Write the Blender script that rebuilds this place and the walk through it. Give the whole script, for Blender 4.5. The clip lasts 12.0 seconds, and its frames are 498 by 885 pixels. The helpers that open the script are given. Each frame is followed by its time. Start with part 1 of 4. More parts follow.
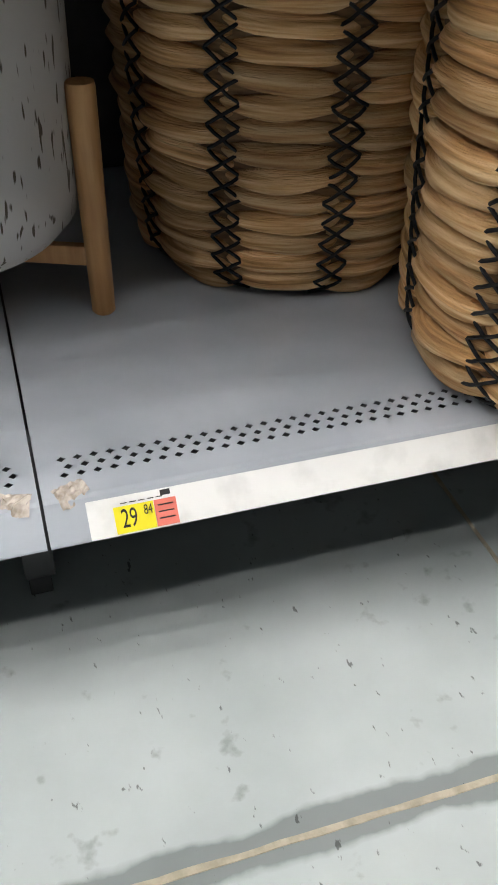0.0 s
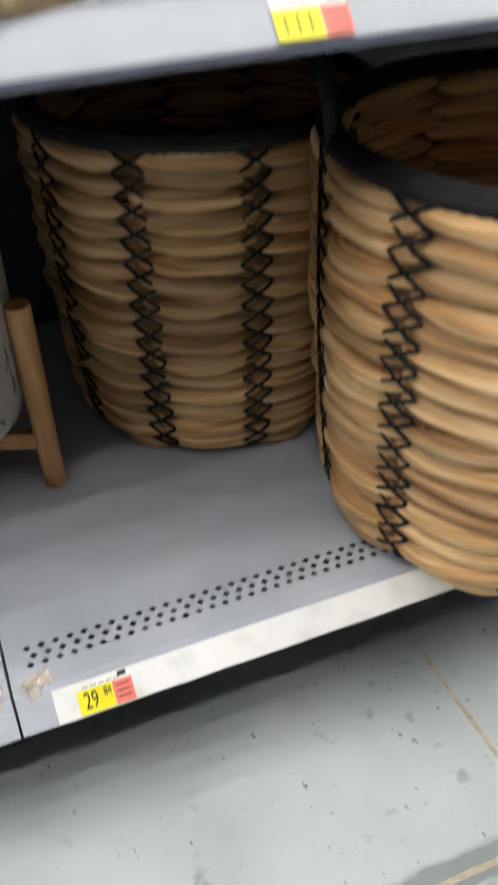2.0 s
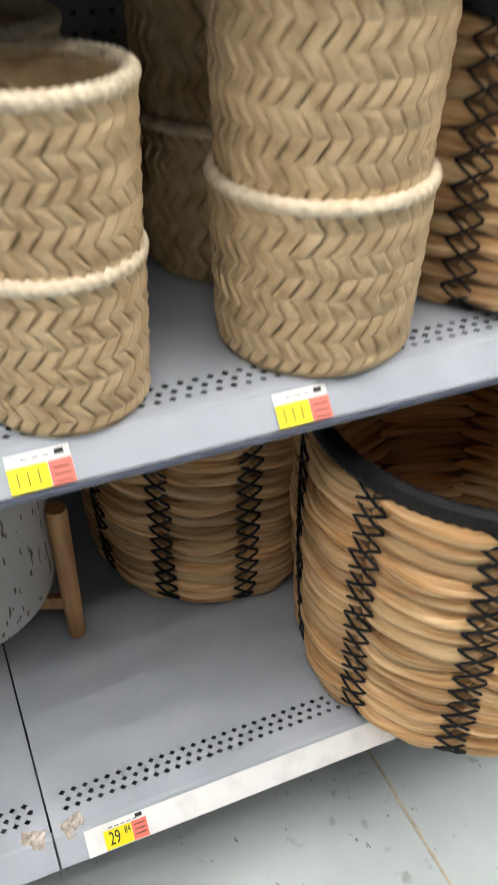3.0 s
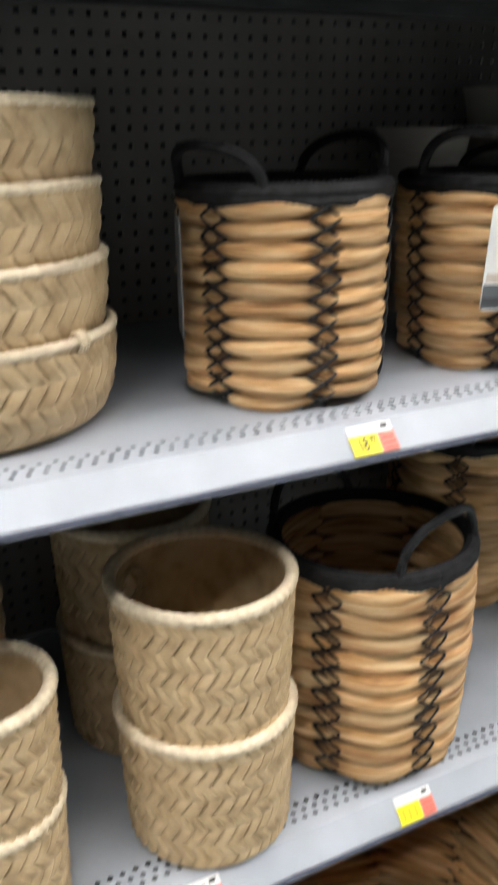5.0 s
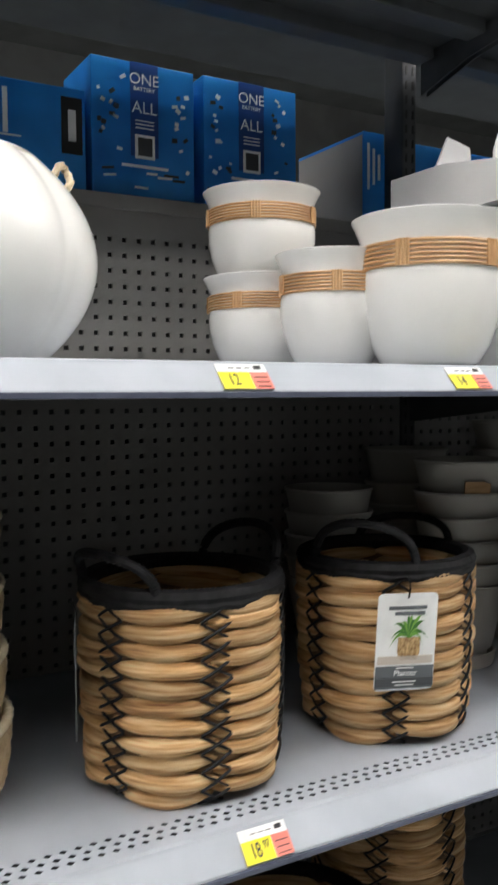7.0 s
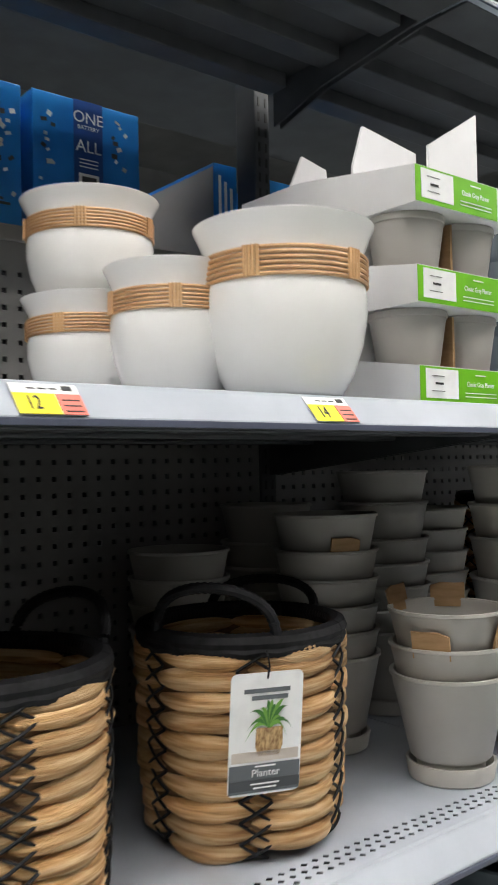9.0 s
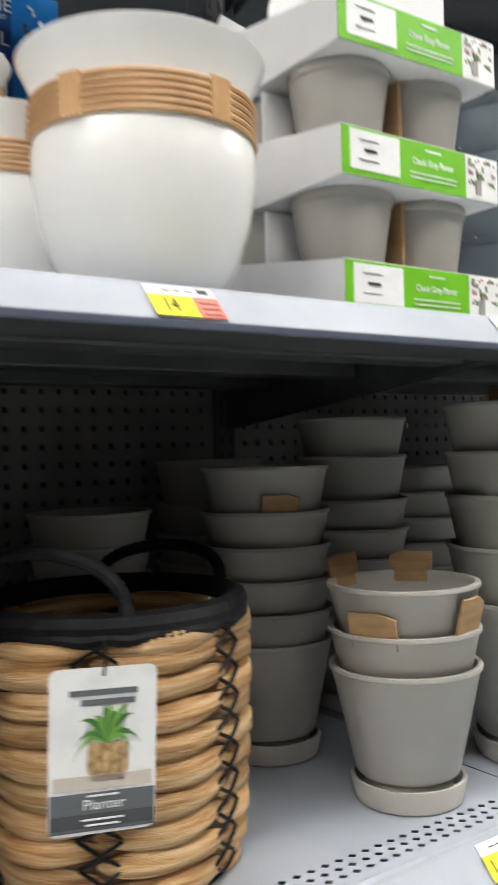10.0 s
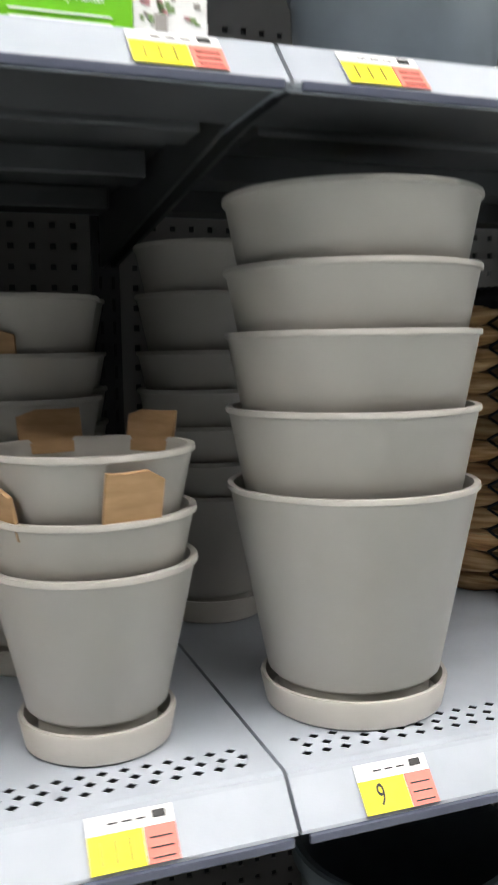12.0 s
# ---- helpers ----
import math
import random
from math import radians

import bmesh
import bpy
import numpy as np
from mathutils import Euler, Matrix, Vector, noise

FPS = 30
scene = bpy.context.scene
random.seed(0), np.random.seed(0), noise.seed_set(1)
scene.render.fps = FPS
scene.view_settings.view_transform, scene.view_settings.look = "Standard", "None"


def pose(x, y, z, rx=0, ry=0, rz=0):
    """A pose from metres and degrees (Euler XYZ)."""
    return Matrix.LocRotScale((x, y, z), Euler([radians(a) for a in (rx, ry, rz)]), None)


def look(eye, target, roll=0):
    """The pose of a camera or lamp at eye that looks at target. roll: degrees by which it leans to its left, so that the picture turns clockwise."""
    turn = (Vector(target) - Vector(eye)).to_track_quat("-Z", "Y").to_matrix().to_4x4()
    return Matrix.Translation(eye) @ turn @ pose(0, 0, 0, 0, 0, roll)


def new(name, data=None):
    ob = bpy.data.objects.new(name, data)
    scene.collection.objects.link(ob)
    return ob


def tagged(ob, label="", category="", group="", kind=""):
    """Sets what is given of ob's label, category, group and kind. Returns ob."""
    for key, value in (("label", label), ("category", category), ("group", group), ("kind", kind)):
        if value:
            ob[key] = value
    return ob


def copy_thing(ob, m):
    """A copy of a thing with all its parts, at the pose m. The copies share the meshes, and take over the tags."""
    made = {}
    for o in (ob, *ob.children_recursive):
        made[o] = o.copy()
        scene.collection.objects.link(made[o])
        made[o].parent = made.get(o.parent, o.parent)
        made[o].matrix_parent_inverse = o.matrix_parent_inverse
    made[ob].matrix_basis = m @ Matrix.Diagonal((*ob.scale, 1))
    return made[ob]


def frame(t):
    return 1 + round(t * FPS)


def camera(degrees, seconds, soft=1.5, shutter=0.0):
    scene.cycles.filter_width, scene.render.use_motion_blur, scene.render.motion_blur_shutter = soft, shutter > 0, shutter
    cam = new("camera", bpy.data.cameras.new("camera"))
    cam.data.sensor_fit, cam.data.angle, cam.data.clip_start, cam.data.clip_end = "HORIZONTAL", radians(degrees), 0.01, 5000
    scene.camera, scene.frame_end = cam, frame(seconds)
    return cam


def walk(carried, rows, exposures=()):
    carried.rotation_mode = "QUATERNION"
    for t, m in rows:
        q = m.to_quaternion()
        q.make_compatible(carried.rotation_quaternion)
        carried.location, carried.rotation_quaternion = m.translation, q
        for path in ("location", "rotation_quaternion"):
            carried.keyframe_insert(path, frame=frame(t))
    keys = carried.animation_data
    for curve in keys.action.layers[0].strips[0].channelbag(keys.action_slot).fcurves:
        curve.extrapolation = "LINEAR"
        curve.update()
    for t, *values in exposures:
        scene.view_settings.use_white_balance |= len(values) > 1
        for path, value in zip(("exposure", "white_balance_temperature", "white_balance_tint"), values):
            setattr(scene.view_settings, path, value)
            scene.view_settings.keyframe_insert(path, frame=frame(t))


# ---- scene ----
cam = camera(32.1, 12.0, 1.5, 0.5)
PATH = [
    (0, (-0.003, 0.143, 0.827), (0.488, 1.619, -0.429), 1.4),
    (0.5, (0.014, 0.136, 0.854), (0.49, 1.627, -0.391), -0.5),
    (1, (0.033, 0.124, 0.892), (0.534, 1.642, -0.309), -2.3),
    (1.5, (0.04, 0.124, 0.924), (0.548, 1.637, -0.281), -2.9),
    (2, (0.036, 0.137, 1.015), (0.606, 1.628, -0.191), -2.1),
    (2.5, (0.007, 0.151, 1.217), (0.644, 1.596, -0.01), 0.2),
    (2.7, (-0.001, 0.137, 1.276), (0.641, 1.586, 0.057), 0.5),
    (4.3, (-0.016, 0.026, 1.641), (0.658, 1.642, 0.674), -0.2),
    (4.5, (-0.01, 0.017, 1.662), (0.721, 1.665, 0.795), -0.5),
    (5, (0.03, 0.015, 1.712), (0.878, 1.691, 1.023), -0.9),
    (5.5, (0.045, -0.013, 1.759), (0.956, 1.719, 1.345), -0.4),
    (6, (0.073, -0.028, 1.816), (1.029, 1.702, 1.513), -0.3),
    (6.5, (0.07, -0.025, 1.83), (1.058, 1.699, 1.604), -0.4),
    (7, (0.08, -0.029, 1.858), (1.081, 1.699, 1.754), -0.4),
    (7.5, (0.101, -0.046, 1.884), (1.198, 1.624, 1.811), -0.2),
    (7.7, (0.099, -0.051, 1.887), (1.225, 1.601, 1.83), -0.4),
    (9.3, (0.281, 0.144, 1.815), (1.538, 1.698, 1.885), -1.2),
    (9.5, (0.339, 0.163, 1.812), (1.563, 1.744, 1.876), -1.2),
    (10, (0.489, 0.192, 1.775), (1.631, 1.833, 1.793), -1.6),
    (10.5, (0.641, 0.226, 1.749), (1.791, 1.863, 1.731), -2.1),
    (11, (0.774, 0.218, 1.726), (1.841, 1.907, 1.63), -2.5),
    (11.5, (0.886, 0.18, 1.729), (1.77, 1.967, 1.565), -1.1),
    (12, (1.014, 0.203, 1.707), (1.682, 2.076, 1.491), -1.0),
]
EXPOSURES = [(0.0, -0.36), (2.5, -0.3), (4.5, -0.05), (5.5, -0.3), (6.5, -0.52), (7.5, -0.55), (9.5, -0.42), (10.5, -0.18), (12.0, -0.08)]
walk(cam, [(t, look(eye, target, roll)) for t, eye, target, roll in PATH], EXPOSURES)

# ---- light ----
world = bpy.data.worlds.new("world")
scene.world = world
world.use_nodes = True
world.node_tree.nodes["Background"].inputs[0].default_value = (0.75, 0.8, 0.85, 1)
world.node_tree.nodes["Background"].inputs[1].default_value = 0.15
LAMP = 24.0          # glow of the ceiling tubes


# ---- materials ----
def material(name, colour, rough=0.5, metal=0.0, coat=0.0):
    m = bpy.data.materials.new(name)
    m.use_nodes = True
    b = m.node_tree.nodes["Principled BSDF"]
    b.inputs["Base Color"].default_value = (*colour, 1)
    b.inputs["Roughness"].default_value = rough
    b.inputs["Metallic"].default_value = metal
    b.inputs["Coat Weight"].default_value = coat
    return m


def mixed(m, colours, scale=20.0, stretch=(1, 1, 1), detail=6.0, lo=0.35, hi=0.65, bump=0.0, bump_scale=None, distance=0.001, random_spread=0.0, space="Object", rough=None):
    """Two or three colours over a noise, a fine relief, and a spread of brightness from piece to piece."""
    nt = m.node_tree
    n, l = nt.nodes, nt.links
    b = n["Principled BSDF"]
    tc = n.new("ShaderNodeTexCoord")
    mp = n.new("ShaderNodeMapping")
    mp.inputs["Scale"].default_value = stretch
    info = n.new("ShaderNodeObjectInfo")
    add = n.new("ShaderNodeVectorMath")
    add.operation = "MULTIPLY_ADD"
    add.inputs[1].default_value = (1, 1, 1)
    scl = n.new("ShaderNodeMath")
    scl.operation = "MULTIPLY"
    scl.inputs[1].default_value = 37.0 if random_spread else 0.0
    l.new(info.outputs["Random"], scl.inputs[0])
    l.new(tc.outputs[space], add.inputs[0])
    l.new(scl.outputs[0], add.inputs[2])
    l.new(add.outputs[0], mp.inputs[0])
    no = n.new("ShaderNodeTexNoise")
    no.inputs["Scale"].default_value = scale
    no.inputs["Detail"].default_value = detail
    l.new(mp.outputs[0], no.inputs["Vector"])
    ramp = n.new("ShaderNodeValToRGB")
    e = ramp.color_ramp.elements
    e[0].position, e[1].position = lo, hi
    e[0].color, e[1].color = (*colours[0], 1), (*colours[-1], 1)
    if len(colours) == 3:
        mid = e.new((lo + hi) / 2)
        mid.color = (*colours[1], 1)
    l.new(no.outputs[0], ramp.inputs[0])
    out = ramp.outputs[0]
    if random_spread:
        hsv = n.new("ShaderNodeHueSaturation")
        mr = n.new("ShaderNodeMapRange")
        mr.inputs["To Min"].default_value = 1 - random_spread
        mr.inputs["To Max"].default_value = 1 + random_spread
        l.new(info.outputs["Random"], mr.inputs[0])
        l.new(mr.outputs[0], hsv.inputs["Value"])
        l.new(out, hsv.inputs["Color"])
        out = hsv.outputs[0]
    l.new(out, b.inputs["Base Color"])
    if rough:
        rr = n.new("ShaderNodeMapRange")
        rr.inputs["To Min"].default_value, rr.inputs["To Max"].default_value = rough
        l.new(no.outputs[0], rr.inputs[0])
        l.new(rr.outputs[0], b.inputs["Roughness"])
    if bump:
        src = no
        if bump_scale:
            src = n.new("ShaderNodeTexNoise")
            src.inputs["Scale"].default_value = bump_scale
            src.inputs["Detail"].default_value = 4
            l.new(mp.outputs[0], src.inputs["Vector"])
        bp = n.new("ShaderNodeBump")
        bp.inputs["Strength"].default_value = bump
        bp.inputs["Distance"].default_value = distance
        l.new(src.outputs[0], bp.inputs["Height"])
        l.new(bp.outputs[0], b.inputs["Normal"])
    return m


M_DECK = mixed(material("grey shelf enamel", (0.5, 0.52, 0.55), 0.42), [(0.37, 0.405, 0.455), (0.44, 0.475, 0.53)], 9, bump=0.04, bump_scale=700, rough=(0.36, 0.5))
# lowered to near black to cut light bouncing up under the shelves
M_STEEL = mixed(material("dark grey upright enamel darkened against bounce", (0.1, 0.105, 0.11), 0.5), [(0.04, 0.043, 0.046), (0.07, 0.074, 0.078)], 14, rough=(0.4, 0.6))
M_PANEL = mixed(material("beige grey pegboard enamel", (0.36, 0.35, 0.335), 0.5), [(0.24, 0.23, 0.22), (0.29, 0.28, 0.27)], 6, rough=(0.42, 0.56))
M_FLOOR = material("polished concrete", (0.5, 0.52, 0.52), 0.35)
M_STRAND = mixed(material("dried water hyacinth", (0.4, 0.25, 0.12), 0.62), [(0.26, 0.1, 0.035), (0.64, 0.36, 0.145), (0.86, 0.61, 0.33)], 2.0, (0.8, 0.8, 2.6), 9, 0.26, 0.62, 0.55, 13, 0.03, 0.26)
# dark brown that stands for the shade between basket strands
M_GAPDARK = mixed(material("dark gap shell in weave", (0.16, 0.09, 0.04), 0.8), [(0.1, 0.055, 0.025), (0.24, 0.14, 0.07)], 30, (1, 1, 8), bump=0.4, distance=0.003)
M_CORD = mixed(material("black waxed cord", (0.012, 0.012, 0.013), 0.55), [(0.007, 0.007, 0.008), (0.018, 0.018, 0.02)], 90, bump=0.2, bump_scale=900)
M_CORD.node_tree.nodes["Principled BSDF"].inputs["Specular IOR Level"].default_value = 0.2
M_TAN = mixed(material("tan rope-look resin", (0.5, 0.4, 0.26), 0.55), [(0.38, 0.265, 0.14), (0.52, 0.38, 0.215), (0.6, 0.455, 0.27)], 45, (1, 1, 1), 8, 0.3, 0.72, 0.25, 420, 0.001, 0.05)
M_TANRIM = mixed(material("pale twisted resin rim", (0.68, 0.58, 0.42), 0.5), [(0.62, 0.51, 0.35), (0.76, 0.66, 0.49)], 120, bump=0.2, bump_scale=500)
M_GREY = mixed(material("matt grey planter plastic", (0.43, 0.42, 0.4), 0.42), [(0.44, 0.42, 0.385), (0.48, 0.46, 0.425)], 12, bump=0.08, bump_scale=900, distance=0.0004, rough=(0.4, 0.52))
M_WHITE = mixed(material("glossy white glaze", (0.82, 0.81, 0.78), 0.12), [(0.84, 0.83, 0.8), (0.88, 0.87, 0.85)], 10, bump=0.02, bump_scale=12, distance=0.002)
M_WICKER = mixed(material("tan wicker band", (0.5, 0.3, 0.15), 0.4), [(0.52, 0.29, 0.13), (0.68, 0.43, 0.22)], 25, (1, 1, 1), bump=0.1)
M_SLATE = mixed(material("slate blue plastic", (0.12, 0.15, 0.18), 0.42), [(0.105, 0.128, 0.148), (0.13, 0.158, 0.182)], 14, bump=0.05, bump_scale=800, rough=(0.36, 0.48))
M_CARD = mixed(material("brown cardboard", (0.42, 0.26, 0.13), 0.8), [(0.36, 0.22, 0.105), (0.46, 0.29, 0.15)], 30, (1, 1, 4), bump=0.15)
M_CARDW = mixed(material("white faced cardboard", (0.78, 0.78, 0.78), 0.6), [(0.74, 0.74, 0.75), (0.81, 0.81, 0.81)], 9, bump=0.06)
M_GREEN = material("printed leaf green", (0.16, 0.5, 0.01), 0.4)
M_PAPER = mixed(material("label paper", (0.84, 0.84, 0.83), 0.45), [(0.72, 0.72, 0.71), (0.86, 0.86, 0.85)], 28, detail=9, lo=0.25, hi=0.5)
M_YELLOW = material("printed yellow", (0.9, 0.78, 0.02), 0.45)
M_RED = material("printed salmon red", (0.85, 0.22, 0.17), 0.45)
M_OLIVE = material("faded ink", (0.3, 0.26, 0.03), 0.5)
M_LEAFP = material("photo leaf green", (0.2, 0.3, 0.13), 0.5)
M_PINK = material("photo pink", (0.5, 0.25, 0.26), 0.5)
M_WARMGREY = material("photo grey", (0.33, 0.31, 0.29), 0.5)
M_INK = material("black ink", (0.02, 0.02, 0.02), 0.5)
M_WHITEINK = material("white print", (0.85, 0.85, 0.85), 0.5)
M_BLUE = mixed(material("printed bright blue", (0.01, 0.16, 0.5), 0.3), [(0.008, 0.17, 0.56), (0.03, 0.3, 0.8)], 7, detail=2)
M_NAVY = material("printed navy", (0.012, 0.06, 0.25), 0.35)
M_WOOD = mixed(material("oiled beech", (0.5, 0.27, 0.1), 0.45), [(0.4, 0.2, 0.07), (0.55, 0.31, 0.125)], 14, (6, 6, 0.6), bump=0.1)
M_RAIL = material("blue-tinted plastic", (0.09, 0.1, 0.14), 0.25)
M_CLEAR = material("clear plastic strip", (0.9, 0.9, 0.92), 0.12)
M_CLEAR.node_tree.nodes["Principled BSDF"].inputs["Transmission Weight"].default_value = 0.9
M_WALL = mixed(material("grey wall paint", (0.2, 0.2, 0.2), 0.7), [(0.11, 0.11, 0.11), (0.15, 0.15, 0.148)], 2)
M_ROOF = mixed(material("painted roof deck", (0.25, 0.25, 0.25), 0.7), [(0.13, 0.13, 0.13), (0.17, 0.17, 0.17)], 2)
M_TUBE = material("lit tube", (1, 1, 1), 0.5)
M_TUBE.node_tree.nodes["Principled BSDF"].inputs["Emission Color"].default_value = (1.0, 0.97, 0.93, 1)
M_TUBE.node_tree.nodes["Principled BSDF"].inputs["Emission Strength"].default_value = LAMP


def speckled():
    m = material("white glaze with dark brush dashes", (0.6, 0.58, 0.56), 0.45)
    nt = m.node_tree
    n, l = nt.nodes, nt.links
    tc, mp = n.new("ShaderNodeTexCoord"), n.new("ShaderNodeMapping")
    mp.inputs["Scale"].default_value = (1, 1, 0.22)
    no = n.new("ShaderNodeTexNoise")
    no.inputs["Scale"].default_value, no.inputs["Detail"].default_value = 150, 1
    ramp = n.new("ShaderNodeValToRGB")
    ramp.color_ramp.elements[0].position, ramp.color_ramp.elements[1].position = 0.64, 0.69
    ramp.color_ramp.elements[0].color, ramp.color_ramp.elements[1].color = (0.43, 0.42, 0.415, 1), (0.05, 0.035, 0.02, 1)
    l.new(tc.outputs["Object"], mp.inputs[0]), l.new(mp.outputs[0], no.inputs["Vector"])
    l.new(no.outputs[0], ramp.inputs[0]), l.new(ramp.outputs[0], n["Principled BSDF"].inputs["Base Color"])
    return m


M_SPECK = speckled()


def concrete():
    nt = M_FLOOR.node_tree
    n, l = nt.nodes, nt.links
    b = n["Principled BSDF"]
    tc = n.new("ShaderNodeTexCoord")
    big, fine = n.new("ShaderNodeTexNoise"), n.new("ShaderNodeTexNoise")
    big.inputs["Scale"].default_value, big.inputs["Detail"].default_value = 4.5, 8
    fine.inputs["Scale"].default_value, fine.inputs["Detail"].default_value = 26, 6
    for t in (big, fine):
        l.new(tc.outputs["Object"], t.inputs["Vector"])
    r1 = n.new("ShaderNodeValToRGB")
    r1.color_ramp.elements[0].position, r1.color_ramp.elements[1].position = 0.3, 0.72
    r1.color_ramp.elements[0].color, r1.color_ramp.elements[1].color = (0.45, 0.5, 0.505, 1), (0.6, 0.65, 0.66, 1)
    r2 = n.new("ShaderNodeValToRGB")
    r2.color_ramp.elements[0].position, r2.color_ramp.elements[1].position = 0.27, 0.36
    r2.color_ramp.elements[0].color, r2.color_ramp.elements[1].color = (0.6, 0.61, 0.6, 1), (1, 1, 1, 1)
    mix = n.new("ShaderNodeMix")
    mix.data_type, mix.blend_type = "RGBA", "MULTIPLY"
    mix.inputs[0].default_value = 0.8
    l.new(big.outputs[0], r1.inputs[0]), l.new(fine.outputs[0], r2.inputs[0])
    l.new(r1.outputs[0], mix.inputs[6]), l.new(r2.outputs[0], mix.inputs[7])
    l.new(mix.outputs[2], b.inputs["Base Color"])
    rr = n.new("ShaderNodeMapRange")
    rr.inputs["To Min"].default_value, rr.inputs["To Max"].default_value = 0.25, 0.5
    l.new(big.outputs[0], rr.inputs[0]), l.new(rr.outputs[0], b.inputs["Roughness"])
    # grey sealer smear along the sawn joint, with a ragged edge
    sep, sub, ab, ad = n.new("ShaderNodeSeparateXYZ"), n.new("ShaderNodeMath"), n.new("ShaderNodeMath"), n.new("ShaderNodeMath")
    sub.operation, ab.operation, ad.operation = "SUBTRACT", "ABSOLUTE", "MULTIPLY_ADD"
    sub.inputs[1].default_value = 0.511
    rag = n.new("ShaderNodeTexNoise")
    rag.inputs["Scale"].default_value, rag.inputs["Detail"].default_value = 14, 9
    l.new(tc.outputs["Object"], rag.inputs["Vector"])
    ad.inputs[1].default_value = -0.034
    l.new(tc.outputs["Object"], sep.inputs[0]), l.new(sep.outputs[1], sub.inputs[0]), l.new(sub.outputs[0], ab.inputs[0])
    l.new(rag.outputs[0], ad.inputs[0]), l.new(ab.outputs[0], ad.inputs[2])
    r3 = n.new("ShaderNodeValToRGB")
    r3.color_ramp.elements[0].position, r3.color_ramp.elements[1].position = 0.0, 0.006
    r3.color_ramp.elements[0].color, r3.color_ramp.elements[1].color = (0.5, 0.51, 0.51, 1), (1, 1, 1, 1)
    l.new(ad.outputs[0], r3.inputs[0])
    # short dark scuffs
    mp = n.new("ShaderNodeMapping")
    mp.inputs["Rotation"].default_value = (0, 0, 0.7)
    mp.inputs["Scale"].default_value = (1, 0.45, 1)
    sc = n.new("ShaderNodeTexNoise")
    sc.inputs["Scale"].default_value, sc.inputs["Detail"].default_value = 120, 4
    l.new(tc.outputs["Object"], mp.inputs[0]), l.new(mp.outputs[0], sc.inputs["Vector"])
    r4 = n.new("ShaderNodeValToRGB")
    r4.color_ramp.elements[0].position, r4.color_ramp.elements[1].position = 0.27, 0.31
    r4.color_ramp.elements[0].color, r4.color_ramp.elements[1].color = (0.36, 0.36, 0.36, 1), (1, 1, 1, 1)
    l.new(sc.outputs[0], r4.inputs[0])
    m2, m3 = n.new("ShaderNodeMix"), n.new("ShaderNodeMix")
    for k in (m2, m3):
        k.data_type, k.blend_type = "RGBA", "MULTIPLY"
        k.inputs[0].default_value = 1.0
    l.new(mix.outputs[2], m2.inputs[6]), l.new(r3.outputs[0], m2.inputs[7])
    l.new(m2.outputs[2], m3.inputs[6]), l.new(r4.outputs[0], m3.inputs[7])
    l.new(m3.outputs[2], b.inputs["Base Color"])


concrete()


# ---- building helpers ----
def empty(name, x=0, y=0, z=0, rz=0):
    ob = new(name)
    ob.matrix_basis = pose(x, y, z, 0, 0, rz)
    return ob


def data_of(name, bm, mat, smooth=False):
    me = bpy.data.meshes.new(name)
    bm.to_mesh(me)
    bm.free()
    me.materials.append(mat)
    if smooth:
        me.polygons.foreach_set("use_smooth", [True] * len(me.polygons))
        me.set_sharp_from_angle(angle=radians(40))
    return me


def part(name, bm, mat, parent=None, label="", smooth=False):
    ob = new(name, data_of(name, bm, mat, smooth))
    ob.parent = parent
    return tagged(ob, label)


def box(bm, x0, y0, z0, x1, y1, z1, bevel=0.0):
    r = bmesh.ops.create_cube(bm, size=1, matrix=Matrix.Translation(((x0 + x1) / 2, (y0 + y1) / 2, (z0 + z1) / 2)) @ Matrix.Diagonal((x1 - x0, y1 - y0, z1 - z0, 1)))
    if bevel:
        es = list({e for v in r["verts"] for e in v.link_edges})
        bmesh.ops.bevel(bm, geom=es, offset=bevel, segments=2, affect="EDGES", profile=0.6)
    return bm


def boxed(*a, **k):
    return box(bmesh.new(), *a, **k)


def lathe(profile, n=64, bm=None, wave=None):
    """Turns a profile of (radius, height) round z."""
    bm = bm or bmesh.new()
    rings = []
    for r, z in profile:
        rings.append([bm.verts.new((r * math.cos(a), r * math.sin(a), z)) for a in (2 * math.pi * i / n for i in range(n))])
    for p, q in zip(rings, rings[1:]):
        for i in range(n):
            bm.faces.new((p[i], p[(i + 1) % n], q[(i + 1) % n], q[i]))
    return bm


def cap(bm, r, z, n=64):
    vs = [bm.verts.new((r * math.cos(2 * math.pi * i / n), r * math.sin(2 * math.pi * i / n), z)) for i in range(n)]
    bm.faces.new(vs)
    return bm


def tube(bm, pts, r, sides=6, ridge=0.0):
    """A round cord along points; ridge swells every second ring, as a wrapped cord does."""
    rings = []
    up = Vector((0.013, 0.02, 1)).normalized()
    for k, p in enumerate(pts):
        d = (Vector(pts[min(k + 1, len(pts) - 1)]) - Vector(pts[max(k - 1, 0)])).normalized()
        s = d.cross(up if abs(d.dot(up)) < 0.95 else Vector((1, 0, 0))).normalized()
        u = s.cross(d)
        rk = r * (1 + (ridge if k % 2 else -ridge))
        rings.append([bm.verts.new(Vector(p) + rk * (math.cos(a) * s + math.sin(a) * u)) for a in (2 * math.pi * i / sides for i in range(sides))])
    for p, q in zip(rings, rings[1:]):
        for i in range(sides):
            bm.faces.new((p[i], p[(i + 1) % sides], q[(i + 1) % sides], q[i]))
    for ring in (rings[0][::-1], rings[-1]):
        bm.faces.new(ring)
    return bm


